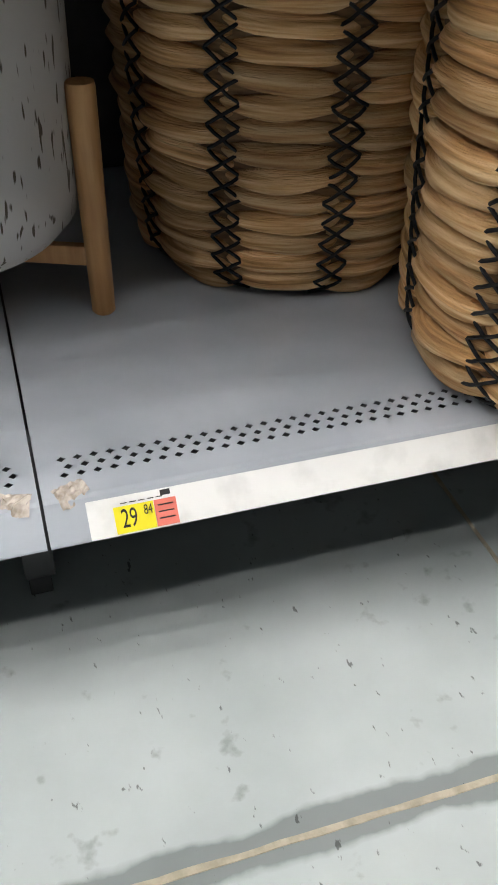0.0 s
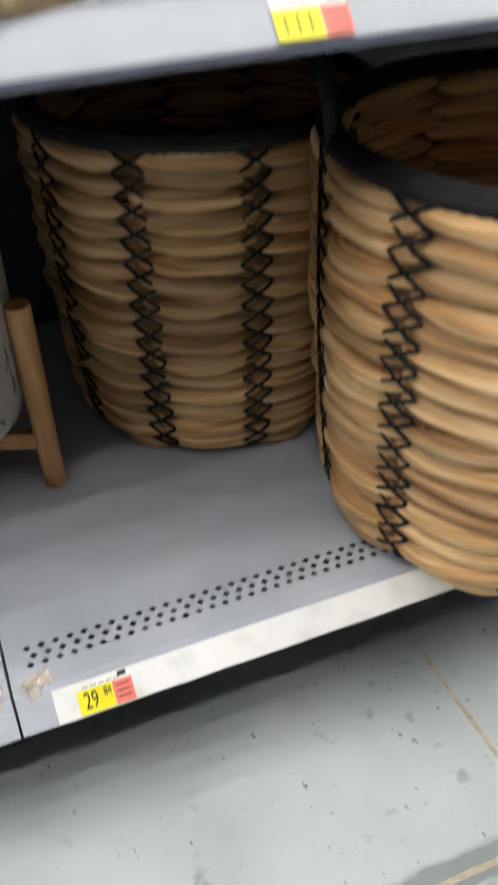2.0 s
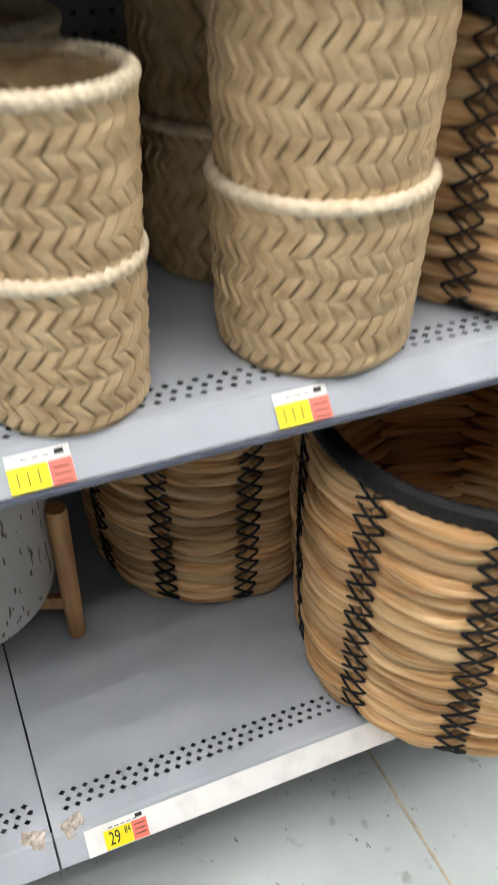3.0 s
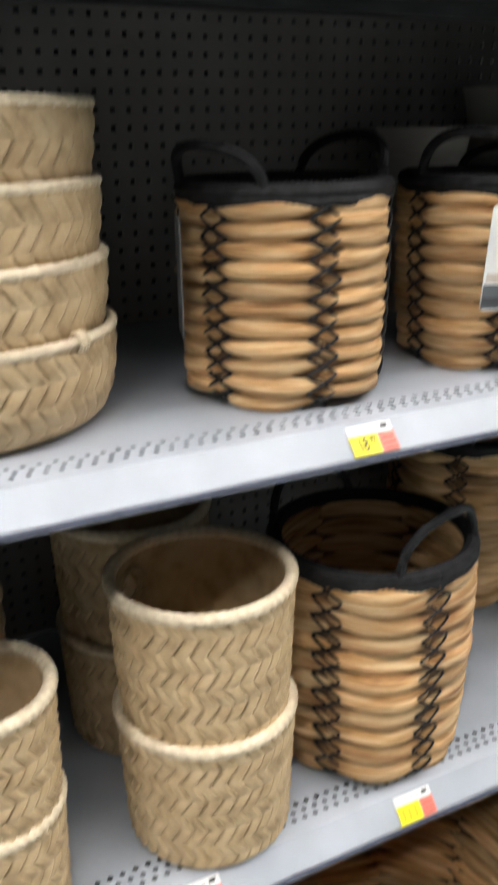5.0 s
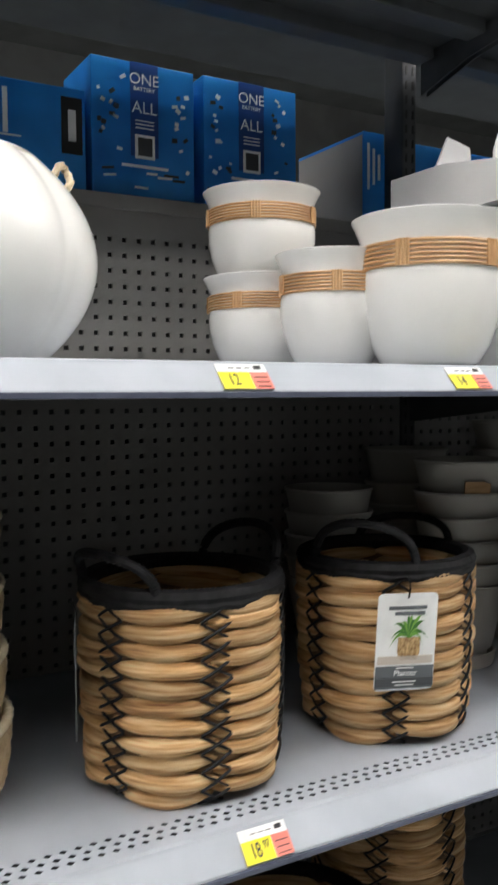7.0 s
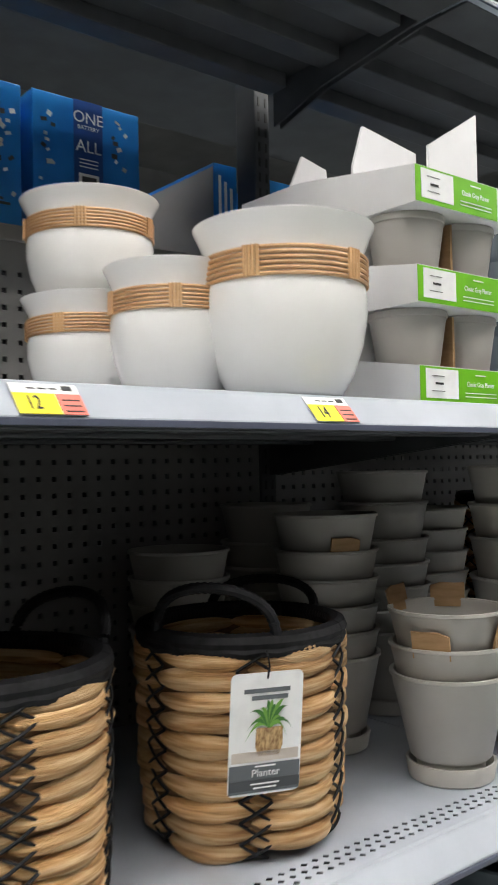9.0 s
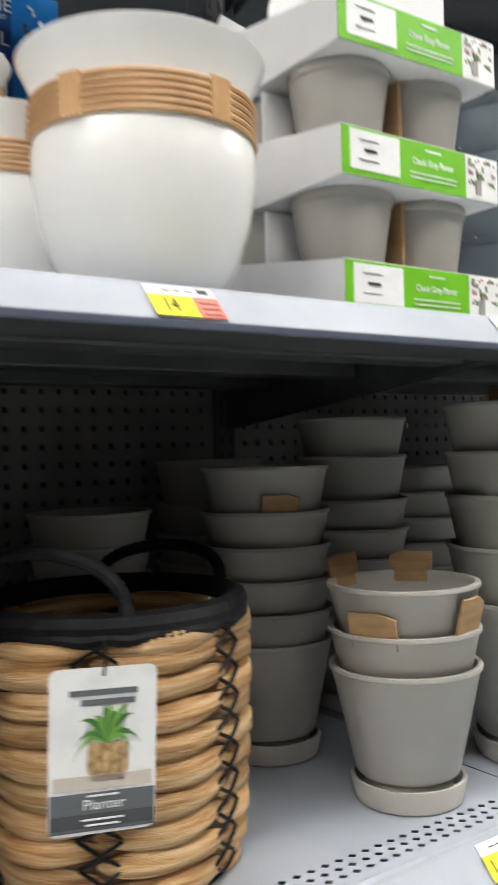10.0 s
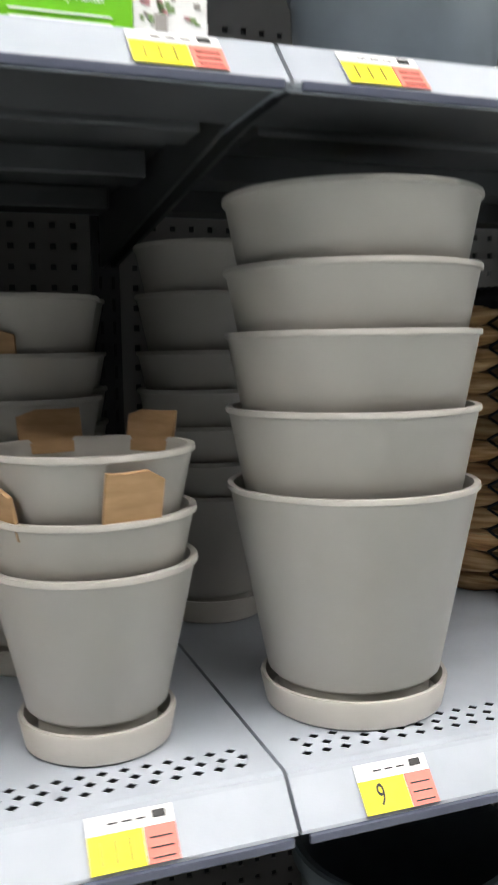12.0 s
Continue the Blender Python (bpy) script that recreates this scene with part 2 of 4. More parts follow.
def lettering(name, words, size, mat, parent, m, label="", align="CENTER"):
    cu = bpy.data.curves.new(name, "FONT")
    cu.body, cu.size, cu.align_x, cu.align_y, cu.extrude = words, size, align, "CENTER", 0.0002
    tmp = new(name, cu)
    me = bpy.data.meshes.new_from_object(tmp.evaluated_get(bpy.context.evaluated_depsgraph_get()))
    bpy.data.objects.remove(tmp)
    me.materials.clear()
    me.materials.append(mat)
    ob = new(name, me)
    ob.parent = parent
    ob.matrix_basis = m
    return tagged(ob, label)


def sheet(name, w, h, mat, parent, m, label="", t=0.0006):
    """A thin printed piece, w wide and h high, in its own x-z plane, facing -y."""
    ob = part(name, boxed(-w / 2, -t, -h / 2, w / 2, 0, h / 2), mat, parent, label)
    ob.matrix_basis = m
    return ob


# ---- the shell of the shop ----
GROUND = 0.02
ZB, Z1, Z2, Z3, Z4 = 0.309, 0.910, 1.423, 1.894, 2.515
LIP, BACK, BAY = 0.718, 1.31, 1.22

tagged(part("floor", boxed(-9, -6, -0.15, 10, 9, GROUND), M_FLOOR), "grey polished concrete floor with scuffs and sawn joints", "floor", kind="structure")
tagged(part("ceiling", boxed(-9, -6, 5.5, 10, 9, 5.7), M_ROOF), "high pale painted roof deck of the shop", "ceiling", kind="structure")
M_JOINT = mixed(material("sandy joint filler", (0.5, 0.44, 0.33), 0.8), [(0.4, 0.35, 0.26), (0.56, 0.5, 0.39)], 60, bump=0.5, bump_scale=200, distance=0.002)


def ragged_bar(along_x, at, a, b, w):
    """A filler bead with uneven edges."""
    bm = bmesh.new()
    rnd = random.Random(7)
    n = int((b - a) / 0.02)
    rows = []
    for i in range(n + 1):
        t = a + (b - a) * i / n
        l, r = at - w * rnd.uniform(0.8, 1.25), at + w * rnd.uniform(0.8, 1.25)
        pts = ((l, GROUND - 0.002), (l + 0.001, GROUND + 0.0012), (r - 0.001, GROUND + 0.0012), (r, GROUND - 0.002))
        rows.append([bm.verts.new((t, p, z) if along_x else (p, t, z)) for p, z in pts])
    for p, q in zip(rows, rows[1:]):
        for k in range(3):
            bm.faces.new((p[k], p[k + 1], q[k + 1], q[k]) if not along_x else (p[k], q[k], q[k + 1], p[k + 1]))
    return bm


tagged(part("trim", ragged_bar(True, 0.508, -2.4, 3.6, 0.0042), M_JOINT), "sandy filler bead in a sawn floor joint", "floor joint", kind="structure")
tagged(part("trim", ragged_bar(False, 0.545, -2.4, 0.503, 0.0035), M_JOINT), "sandy filler bead in a sawn floor joint", "floor joint", kind="structure")
tagged(part("trim", ragged_bar(False, 0.545, 0.513, 1.9, 0.0035), M_JOINT), "sandy filler bead in a sawn floor joint", "floor joint", kind="structure")
for nm, b in (("wall_south", (-9, -6.2, GROUND, 10, -6, 5.5)), ("wall_north", (-9, 9, GROUND, 10, 9.2, 5.5)), ("wall_west", (-9.2, -6, GROUND, -9, 9, 5.5)), ("wall_east", (10, -6, GROUND, 10.2, 9, 5.5))):
    tagged(part(nm, boxed(*b), M_WALL), "plain grey painted shop wall", "wall", kind="structure")


def ceiling_lamp():
    e = tagged(empty("ceiling_light"), "long white strip light hung below the roof, lit", "ceiling light", "strip lights")
    part("housing", boxed(-1.15, -0.09, 0, 1.15, 0.09, 0.07, bevel=0.01), M_ROOF, e)
    part("diffuser", boxed(-1.12, -0.075, -0.03, 1.12, 0.075, -0.002, bevel=0.008), M_TUBE, e, "glowing white diffuser")
    for x in (-0.9, 0.9):
        part("hanger", tube(bmesh.new(), [(x, 0, 0.07), (x, 0, 0.83)], 0.004), M_STEEL, e)
    return e


first = ceiling_lamp()
first.matrix_basis = pose(-6.2, 0.2, 4.67)
for yy in (0.2, -0.3, -0.8, -1.3, -1.9, 4.4):
    for xx in (-6.2, -3.6, -1.0, 1.6, 4.2, 6.8):
        if (xx, yy) != (-6.2, 0.2):
            copy_thing(first, pose(xx, yy, 4.67))


# ---- shelving ----
def holed_strip(bm, x0, x1, ys, z, pitch=0.0152, deep=0.0115):
    """Rows of small diamond holes cut through a plate."""
    n = int((x1 - x0 - 0.03) / pitch)
    a = x0 + ((x1 - x0) - n * pitch) / 2
    for j, y in enumerate(ys):
        for i in range(n):
            cx = a + (i + 0.5) * pitch + (pitch * 0.34 if j == 1 else 0)
            ex = a + (i + 0.5) * pitch
            c = [bm.verts.new((ex + sx * pitch / 2 + (0.34 * pitch if j == 1 and 0 < i + (sx + 1) / 2 < n else 0), y + sy * deep / 2, z)) for sx, sy in ((-1, -1), (1, -1), (1, 1), (-1, 1))]
            d = [bm.verts.new((cx + sx, y + sy, z)) for sx, sy in ((0, -0.0040), (0.0046, 0), (0, 0.0040), (-0.0046, 0))]
            f = [bm.verts.new((v.co.x, v.co.y, z - 0.0008)) for v in d]
            for k in range(4):
                bm.faces.new((c[k], c[(k + 1) % 4], d[k]))
                bm.faces.new((c[k], d[k], d[k - 1]))
                bm.faces.new((d[k], d[(k + 1) % 4], f[(k + 1) % 4], f[k]))
    y0, y1 = ys[0] - deep / 2, ys[-1] + deep / 2
    for u, v in ((x0, a), (a + n * pitch, x1)):
        vs = [bm.verts.new(p) for p in ((u, y0, z), (v, y0, z), (v, y1, z), (u, y1, z))]
        bm.faces.new(vs)
    return y0, y1


def shelf(bay, z, name="shelf", back=BACK):
    x0, x1 = bay * BAY + 0.0015, (bay + 1) * BAY - 0.0015
    e = tagged(empty(name, 0, 0, 0), "light grey enamelled steel shelf with a perforated front edge", "shelf", "gondola shelves")
    bm = bmesh.new()
    ys = (0.7395, 0.751, 0.7625) if name != "base_shelf" else (0.7535, 0.765, 0.7765)
    ya, yb = holed_strip(bm, x0, x1, ys, z)
    prof = [(yb, z), (back - 0.012, z), (back - 0.012, z - 0.02)]
    front = [(ya, z), (LIP + 0.006, z), (LIP + 0.001, z - 0.0012), (LIP - 0.001, z - 0.004), (0.6945, z - 0.029), (0.694, z - 0.031), (0.697, z - 0.033), (0.707, z - 0.033), (0.707, z - 0.030)]
    for pr in (prof, front):
        vs = [[bm.verts.new((x, y, zz)) for y, zz in pr] for x in (x0, x1)]
        for i in range(len(pr) - 1):
            bm.faces.new((vs[0][i], vs[1][i], vs[1][i + 1], vs[0][i + 1]))
    for x in (x0, x1):
        vs = [bm.verts.new((x, y, zz)) for y, zz in ((LIP + 0.006, z), (LIP - 0.001, z - 0.004), (0.694, z - 0.031), (0.707, z - 0.033), (LIP + 0.012, z - 0.03), (back - 0.012, z - 0.03), (back - 0.012, z))]
        bm.faces.new(vs)
    bmesh.ops.recalc_face_normals(bm, faces=bm.faces)
    part("deck", bm, M_DECK, e)
    if name != "base_shelf":
        part("label_rail", boxed(x0 + 0.004, 0.6895, z - 0.0365, x1 - 0.004, 0.6935, z - 0.0305, bevel=0.001), M_RAIL, e, "blue-tinted plastic label rail")
    # underside: pan and two folded stiffeners, near black to mimic the shade there
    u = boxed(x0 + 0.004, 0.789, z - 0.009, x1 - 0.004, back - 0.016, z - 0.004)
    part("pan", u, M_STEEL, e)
    # unseen sheets added to keep light out below the holes, so they read black
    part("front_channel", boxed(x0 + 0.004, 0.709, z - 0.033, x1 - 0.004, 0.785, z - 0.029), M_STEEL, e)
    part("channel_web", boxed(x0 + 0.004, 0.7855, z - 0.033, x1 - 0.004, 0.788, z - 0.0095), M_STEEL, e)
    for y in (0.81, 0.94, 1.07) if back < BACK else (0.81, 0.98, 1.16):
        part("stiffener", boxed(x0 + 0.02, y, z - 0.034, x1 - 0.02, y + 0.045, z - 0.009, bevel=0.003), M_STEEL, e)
    if name != "base_shelf":
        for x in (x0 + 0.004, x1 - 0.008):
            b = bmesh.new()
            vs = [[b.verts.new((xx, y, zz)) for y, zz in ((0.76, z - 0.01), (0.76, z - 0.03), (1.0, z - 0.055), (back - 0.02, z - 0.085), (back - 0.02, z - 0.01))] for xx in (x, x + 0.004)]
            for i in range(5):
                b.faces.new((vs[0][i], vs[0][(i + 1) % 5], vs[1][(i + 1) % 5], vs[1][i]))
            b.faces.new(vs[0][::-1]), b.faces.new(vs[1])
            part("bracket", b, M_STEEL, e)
    return e


for bay in (-1, 0, 1):
    shelf(bay, ZB, "base_shelf", 1.475)
    for z in (Z1, Z2, Z3):
        shelf(bay, z)
    shelf(bay, Z4, back=1.14).matrix_basis = pose(0, 0.14, 0)


def pegboard(bay, z0, z1, y, pitch=0.0254):
    """Perforated back panel; small square-cut holes go through it."""
    x0, x1 = bay * BAY + 0.018, (bay + 1) * BAY - 0.018
    bm = bmesh.new()
    nx, nz = int((x1 - x0) / pitch), int((z1 - z0 - 0.02) / pitch)
    ax, az, h = x0 + (x1 - x0 - nx * pitch) / 2, z0, 0.0038
    for i in range(nx):
        for k in range(nz):
            cx, cz = ax + (i + 0.5) * pitch, az + (k + 0.5) * pitch
            c = [bm.verts.new((cx + sx * pitch / 2, y, cz + sz * pitch / 2)) for sx, sz in ((-1, -1), (1, -1), (1, 1), (-1, 1))]
            d = [bm.verts.new((cx + sx * h, y, cz + sz * h)) for sx, sz in ((-1, -1), (1, -1), (1, 1), (-1, 1))]
            f = [bm.verts.new((v.co.x, y + 0.004, v.co.z)) for v in d]
            for q in range(4):
                bm.faces.new((c[q], c[(q + 1) % 4], d[(q + 1) % 4], d[q]))
                bm.faces.new((d[q], d[(q + 1) % 4], f[(q + 1) % 4], f[q]))
    zt = az + nz * pitch
    for a in ((x0, z0, ax, zt), (ax + nx * pitch, z0, x1, zt), (x0, zt, x1, z1)):
        bm.faces.new([bm.verts.new(p) for p in ((a[0], y, a[1]), (a[2], y, a[1]), (a[2], y, a[3]), (a[0], y, a[3]))])
    return bm


for bay in (-1, 0, 1):
    e = tagged(empty("back_panel"), "beige-grey perforated metal back panel of the shelving", "back panel", "gondola back panels")
    part("panel", pegboard(bay, Z1, 2.165, BACK), M_PANEL, e)
    # unseen sheets added to block light through the holes, bar one bright row
    for a, b in ((Z1, 1.795), (1.823, 2.165)):
        part("backing", boxed(bay * BAY + 0.018, BACK + 0.012, a, (bay + 1) * BAY - 0.018, BACK + 0.016, b), M_STEEL, e)
    part("top_rail", boxed(bay * BAY + 0.018, BACK - 0.004, 2.165, (bay + 1) * BAY - 0.018, BACK + 0.03, 2.19, bevel=0.003), M_PANEL, e)
    part("lower_panel", boxed(bay * BAY + 0.018, 1.48, GROUND, (bay + 1) * BAY - 0.018, 1.49, Z1 - 0.04), M_STEEL, e)
    part("ledge", boxed(bay * BAY + 0.018, BACK, Z1 - 0.04, (bay + 1) * BAY - 0.018, 1.49, Z1 - 0.03), M_STEEL, e)

for k in (-1, 0, 1, 2):
    e = tagged(empty("upright", k * BAY), "dark grey slotted steel upright of the shelving", "upright", "gondola uprights")
    bm = boxed(-0.017, BACK - 0.006, GROUND, 0.017, BACK + 0.05, 2.75, bevel=0.003)
    part("post", bm, M_STEEL, e)
    bm = bmesh.new()
    for i in range(84):
        for x in (-0.008, 0.008):
            box(bm, x - 0.002, BACK - 0.0075, 0.3 + i * 0.028, x + 0.002, BACK - 0.0055, 0.316 + i * 0.028)
    tagged(part("slotting", bm, M_INK, e), kind="stuff")
    leg = boxed(-0.032, 0.88, GROUND + 0.03, 0.004, 1.3, ZB - 0.036, bevel=0.003)
    part("base_leg", leg, M_STEEL, e)
    part("foot", boxed(-0.029, 0.883, GROUND, -0.002, 0.94, GROUND + 0.031, bevel=0.002), M_STEEL, e)


# ---- price labels on the shelf lips ----
TILT_LIP = math.degrees(math.atan2(0.0225, 0.025))


def price_label(x, z, price="", w=0.056, h=0.0335, big=""):
    e = tagged(empty("price_label"), "white price label with yellow and red blocks on shelf lip", "price label", "shelf price labels")
    e.matrix_basis = pose(x, 0.7045, z - 0.0160, -TILT_LIP, 0, 0)
    sheet("paper", w, h, M_PAPER, e, pose(0, 0, 0))
    sheet("yellow_block", w * 0.62, h * 0.66, M_YELLOW, e, pose(-w * 0.19, -0.0008, -h * 0.17), "yellow price block")
    sheet("red_block", w * 0.36, h * 0.66, M_RED, e, pose(w * 0.315, -0.0008, -h * 0.17), "salmon red block")
    sheet("code_box", 0.008, 0.0045, M_INK, e, pose(w * 0.33, -0.0008, h * 0.36))
    for i in range(3):
        sheet("print_line", 0.006, 0.0008, M_INK, e, pose(-w * 0.2 + i * 0.009, -0.0008, h * 0.33))
    turn = pose(0, 0, 0, 90, 0, 0)
    if big:
        lettering("price", big, h * 0.62, M_INK, e, pose(-w * 0.24, -0.0018, -h * 0.17) @ turn @ Matrix.Diagonal((0.6, 1, 1, 1)))
        lettering("cents", price, h * 0.32, M_INK, e, pose(-w * 0.01, -0.0018, -h * 0.05) @ turn @ Matrix.Diagonal((0.7, 1, 1, 1)))
    else:
        for i in range(3):
            sheet("digit_bar", 0.0009, h * 0.4, M_OLIVE, e, pose(-w * 0.36 + i * 0.009, -0.0014, -h * 0.17))
    for i in range(3):
        sheet("small_print", w * 0.26, 0.0009, M_INK, e, pose(w * 0.315, -0.0014, -h * 0.05 - i * 0.006))
    return e


price_label(0.060, Z1)
price_label(0.308, Z1)
price_label(0.608, Z1)
price_label(0.083, Z2)
price_label(0.521, Z2, "97", big="18")
price_label(1.112, Z2)
price_label(1.296, Z2, big="9", price="")
price_label(0.50, Z3, "", big="12")
price_label(0.795, Z3, "", big="14")
price_label(1.153, Z3)
price_label(1.286, Z3)


def base_strip():
    e = tagged(empty("label_strip"), "long white card strip covering the base shelf lip, lightly scuffed", "label strip")
    x0, x1 = 0.037, 1.2
    e.matrix_basis = pose((x0 + x1) / 2, 0.7046, ZB - 0.0168, -TILT_LIP, 0, 0)
    sheet("strip", x1 - x0, 0.0345, M_PAPER, e, pose(0, 0, 0))
    w, h, cx = 0.058, 0.0335, 0.090 - (x0 + x1) / 2
    sheet("yellow_block", 0.036, 0.024, M_YELLOW, e, pose(cx - 0.012, -0.0008, -0.004), "yellow price block")
    sheet("red_block", 0.02, 0.024, M_RED, e, pose(cx + 0.0165, -0.0008, -0.004), "salmon red block")
    sheet("code_box", 0.009, 0.005, M_INK, e, pose(cx + 0.018, -0.0008, 0.0135))
    turn = pose(0, 0, 0, 90, 0, 0)
    lettering("price", "29", 0.024, M_INK, e, pose(cx - 0.017, -0.0018, -0.004) @ turn @ Matrix.Diagonal((0.62, 1, 1, 1)))
    lettering("cents", "84", 0.0125, M_INK, e, pose(cx + 0.0005, -0.0018, 0.001) @ turn @ Matrix.Diagonal((0.65, 1, 1, 1)))
    for i in range(3):
        sheet("small_print", 0.014, 0.0012, M_INK, e, pose(cx + 0.0165, -0.0014, 0.003 - i * 0.006))
    for i in range(5):
        sheet("print_line", 0.006, 0.0008, M_INK, e, pose(cx - 0.02 + i * 0.008, -0.0008, 0.0105))


base_strip()


# ---- water hyacinth baskets ----
def strand_mesh(span, seed, thick):
    """One spindle of twisted leaf along an arc of unit radius and unit height."""
    rnd = random.Random(seed)
    bm = bmesh.new()
    nu, nv = 16, 10
    rings = []
    ph = rnd.uniform(0, 6)
    for i in range(nu + 1):
        u = i / nu
        a = (u - 0.5) * span
        fat = 0.16 + 0.84 * math.sin(math.pi * u) ** 0.6
        fat *= 1 + 0.06 * math.sin(9 * u + ph)
        dz = 0.06 * math.sin(5 * u + ph)
        ring = []
        for k in range(nv):
            b = 2 * math.pi * k / nv
            rr = 1 + thick * fat * math.cos(b) * (1 + 0.1 * math.sin(6 * b + 5 * u + ph)) - 0.35 * thick * (1 - fat)
            ring.append(bm.verts.new((rr * math.sin(a), -rr * math.cos(a), dz + 0.54 * fat * math.sin(b))))
        rings.append(ring)
    for p, q in zip(rings, rings[1:]):
        for k in range(nv):
            bm.faces.new((p[k], p[(k + 1) % nv], q[(k + 1) % nv], q[k]))
    bm.faces.new(rings[0][::-1]), bm.faces.new(rings[-1])
    return data_of("strand", bm, M_STRAND, True)


STRANDS = {n: [strand_mesh(2 * math.pi / n * 1.07, 10 * n + s, t) for s in range(5)] for n, t in ((6, 0.102), (10, 0.074))}


THICK = {6: 0.102, 10: 0.074}


def basket(cx, cy, z, h, r0, r1, rows, cols, turn, label, handles=(), rim=0.010, round_foot=0.10, seed=1):
    """A round basket: rows of leaf spindles between black stitched columns, a wrapped black rim and handles."""
    rnd = random.Random(seed)
    e = tagged(empty("basket", cx, cy, z, turn), label, "basket", "water hyacinth baskets")
    step = h / rows

    def radius(zz):
        f = zz / h
        r = r0 + (r1 - r0) * f
        if f < round_foot:
            r *= 1 - 0.16 * ((round_foot - f) / round_foot) ** 2
        return r * (1 + 0.03 * math.sin(math.pi * min(max(f, 0), 1)))

    for c in range(cols):
        lift = 0.5 * step if c % 2 else 0.0
        for k in range(rows):
            zz = min((k + 0.5) * step + lift, h - 0.4 * step)
            ob = new("strand", STRANDS[cols][rnd.randrange(5)])
            ob.parent = e
            r = radius(zz) * (1 + rnd.uniform(-0.012, 0.012))
            ob.matrix_basis = pose(0, 0, zz, 0, 0, 360 * (c + 0.5) / cols + rnd.uniform(-1.5, 1.5)) @ pose(0, 0, 0, 0, rnd.uniform(-2.5, 2.5), 0) @ Matrix.Diagonal((r, r, step * rnd.uniform(0.95, 1.1), 1))
        bm = bmesh.new()
        a0 = 2 * math.pi * c / cols
        wide = 0.19 * 2 * math.pi / cols
        for k in range(rows):
            for s in (-1, 1):
                pts = []
                for q in range(5):
                    u = q / 4
                    zz = (k + 0.06 + 0.95 * u) * step
                    a = a0 + s * wide * (u - 0.5) * 1.5 + rnd.uniform(-0.008, 0.008)
                    rr = radius(zz) * (1 + 0.4 * THICK[cols] + 0.012 * math.sin(math.pi * u)) + (0.0012 if s > 0 else 0)
                    pts.append((rr * math.sin(a), -rr * math.cos(a), zz))
                tube(bm, pts, 0.0017 if cols == 6 else 0.0021, 5)
        part("stitching", bm, M_CORD, e, "black cross-stitched cord")
    # added shell hidden in the weave: stops light leaks, darkens the gaps
    gap_bm = lathe([(0.001, 0.012), (radius(0.01) * 0.9, 0.012)] + [(radius(h * i / 10) * 0.985, h * i / 10) for i in range(1, 11)], 48)
    part("lining", gap_bm, M_GAPDARK, e, smooth=True)
    rr = r1 * 1.0
    pts = [(rr * math.sin(2 * math.pi * i / 220), -rr * math.cos(2 * math.pi * i / 220), h + rim * 0.6) for i in range(221)]
    part("rim", tube(bmesh.new(), pts, rim, 8, 0.055), M_CORD, e, "black cord-wrapped rim", smooth=True)
    if cols == 6:
        pts = [(1.03 * x, 1.03 * y, z - rim * (0.9 + 0.1 * math.sin(0.6 * i))) for i, (x, y, z) in enumerate(pts)]
        part("rim_band", tube(bmesh.new(), pts, rim * 0.62, 8, 0.06), M_CORD, e, "black cord band", smooth=True)
    for a, wide, high, lean in handles:
        b = radians(a)
        pts = []
        for i in range(61):
            u = math.pi * i / 60
            w = b + radians(wide) * -math.cos(u)
            k = rr * 1.02 + lean * math.sin(u)
            pts.append((k * math.sin(w), -k * math.cos(w), h + high * math.sin(u) ** 0.7))
        part("handle", tube(bmesh.new(), pts, rim * 0.58, 8, 0.08), M_CORD, e, "black cord-wrapped loop handle", smooth=True)
    return e


basket(0.383, 1.173, ZB, 0.413, 0.186, 0.207, 16, 10, -4, "large brown woven basket with black stitching, deep on base shelf", seed=3, rim=0.013)
basket(0.642, 0.808, ZB, 0.435, 0.221, 0.238, 16, 10, 2, "large honey-brown woven basket with black rim overhanging base shelf", ((62, 15, 0.085, 0.01), (242, 15, 0.085, 0.01)), 0.013, 0.08, seed=4)
basket(0.624, 0.843, Z1, 0.300, 0.113, 0.126, 11, 6, 2, "medium woven basket with a black looped handle on second shelf", ((14, 36, 0.072, -0.012), (194, 36, 0.06, 0.0)), seed=5)
basket(1.012, 1.117, Z1, 0.300, 0.112, 0.120, 11, 6, 14, "medium woven basket standing far back on the second shelf", ((100, 30, 0.07, 0), (280, 30, 0.07, 0)), seed=6)
basket(0.512, 0.874, Z2, 0.221, 0.104, 0.110, 11, 6, 52, "small honey-brown woven basket with two black loop handles", ((-124, 33, 0.05, 0.012), (56, 33, 0.056, 0.012)), seed=7)
basket(0.817, 0.880, Z2, 0.218, 0.101, 0.109, 10, 6, 28, "small woven basket with black handles and hanging card tag", ((-83, 36, 0.062, 0.0), (97, 36, 0.042, 0.01)), seed=8)


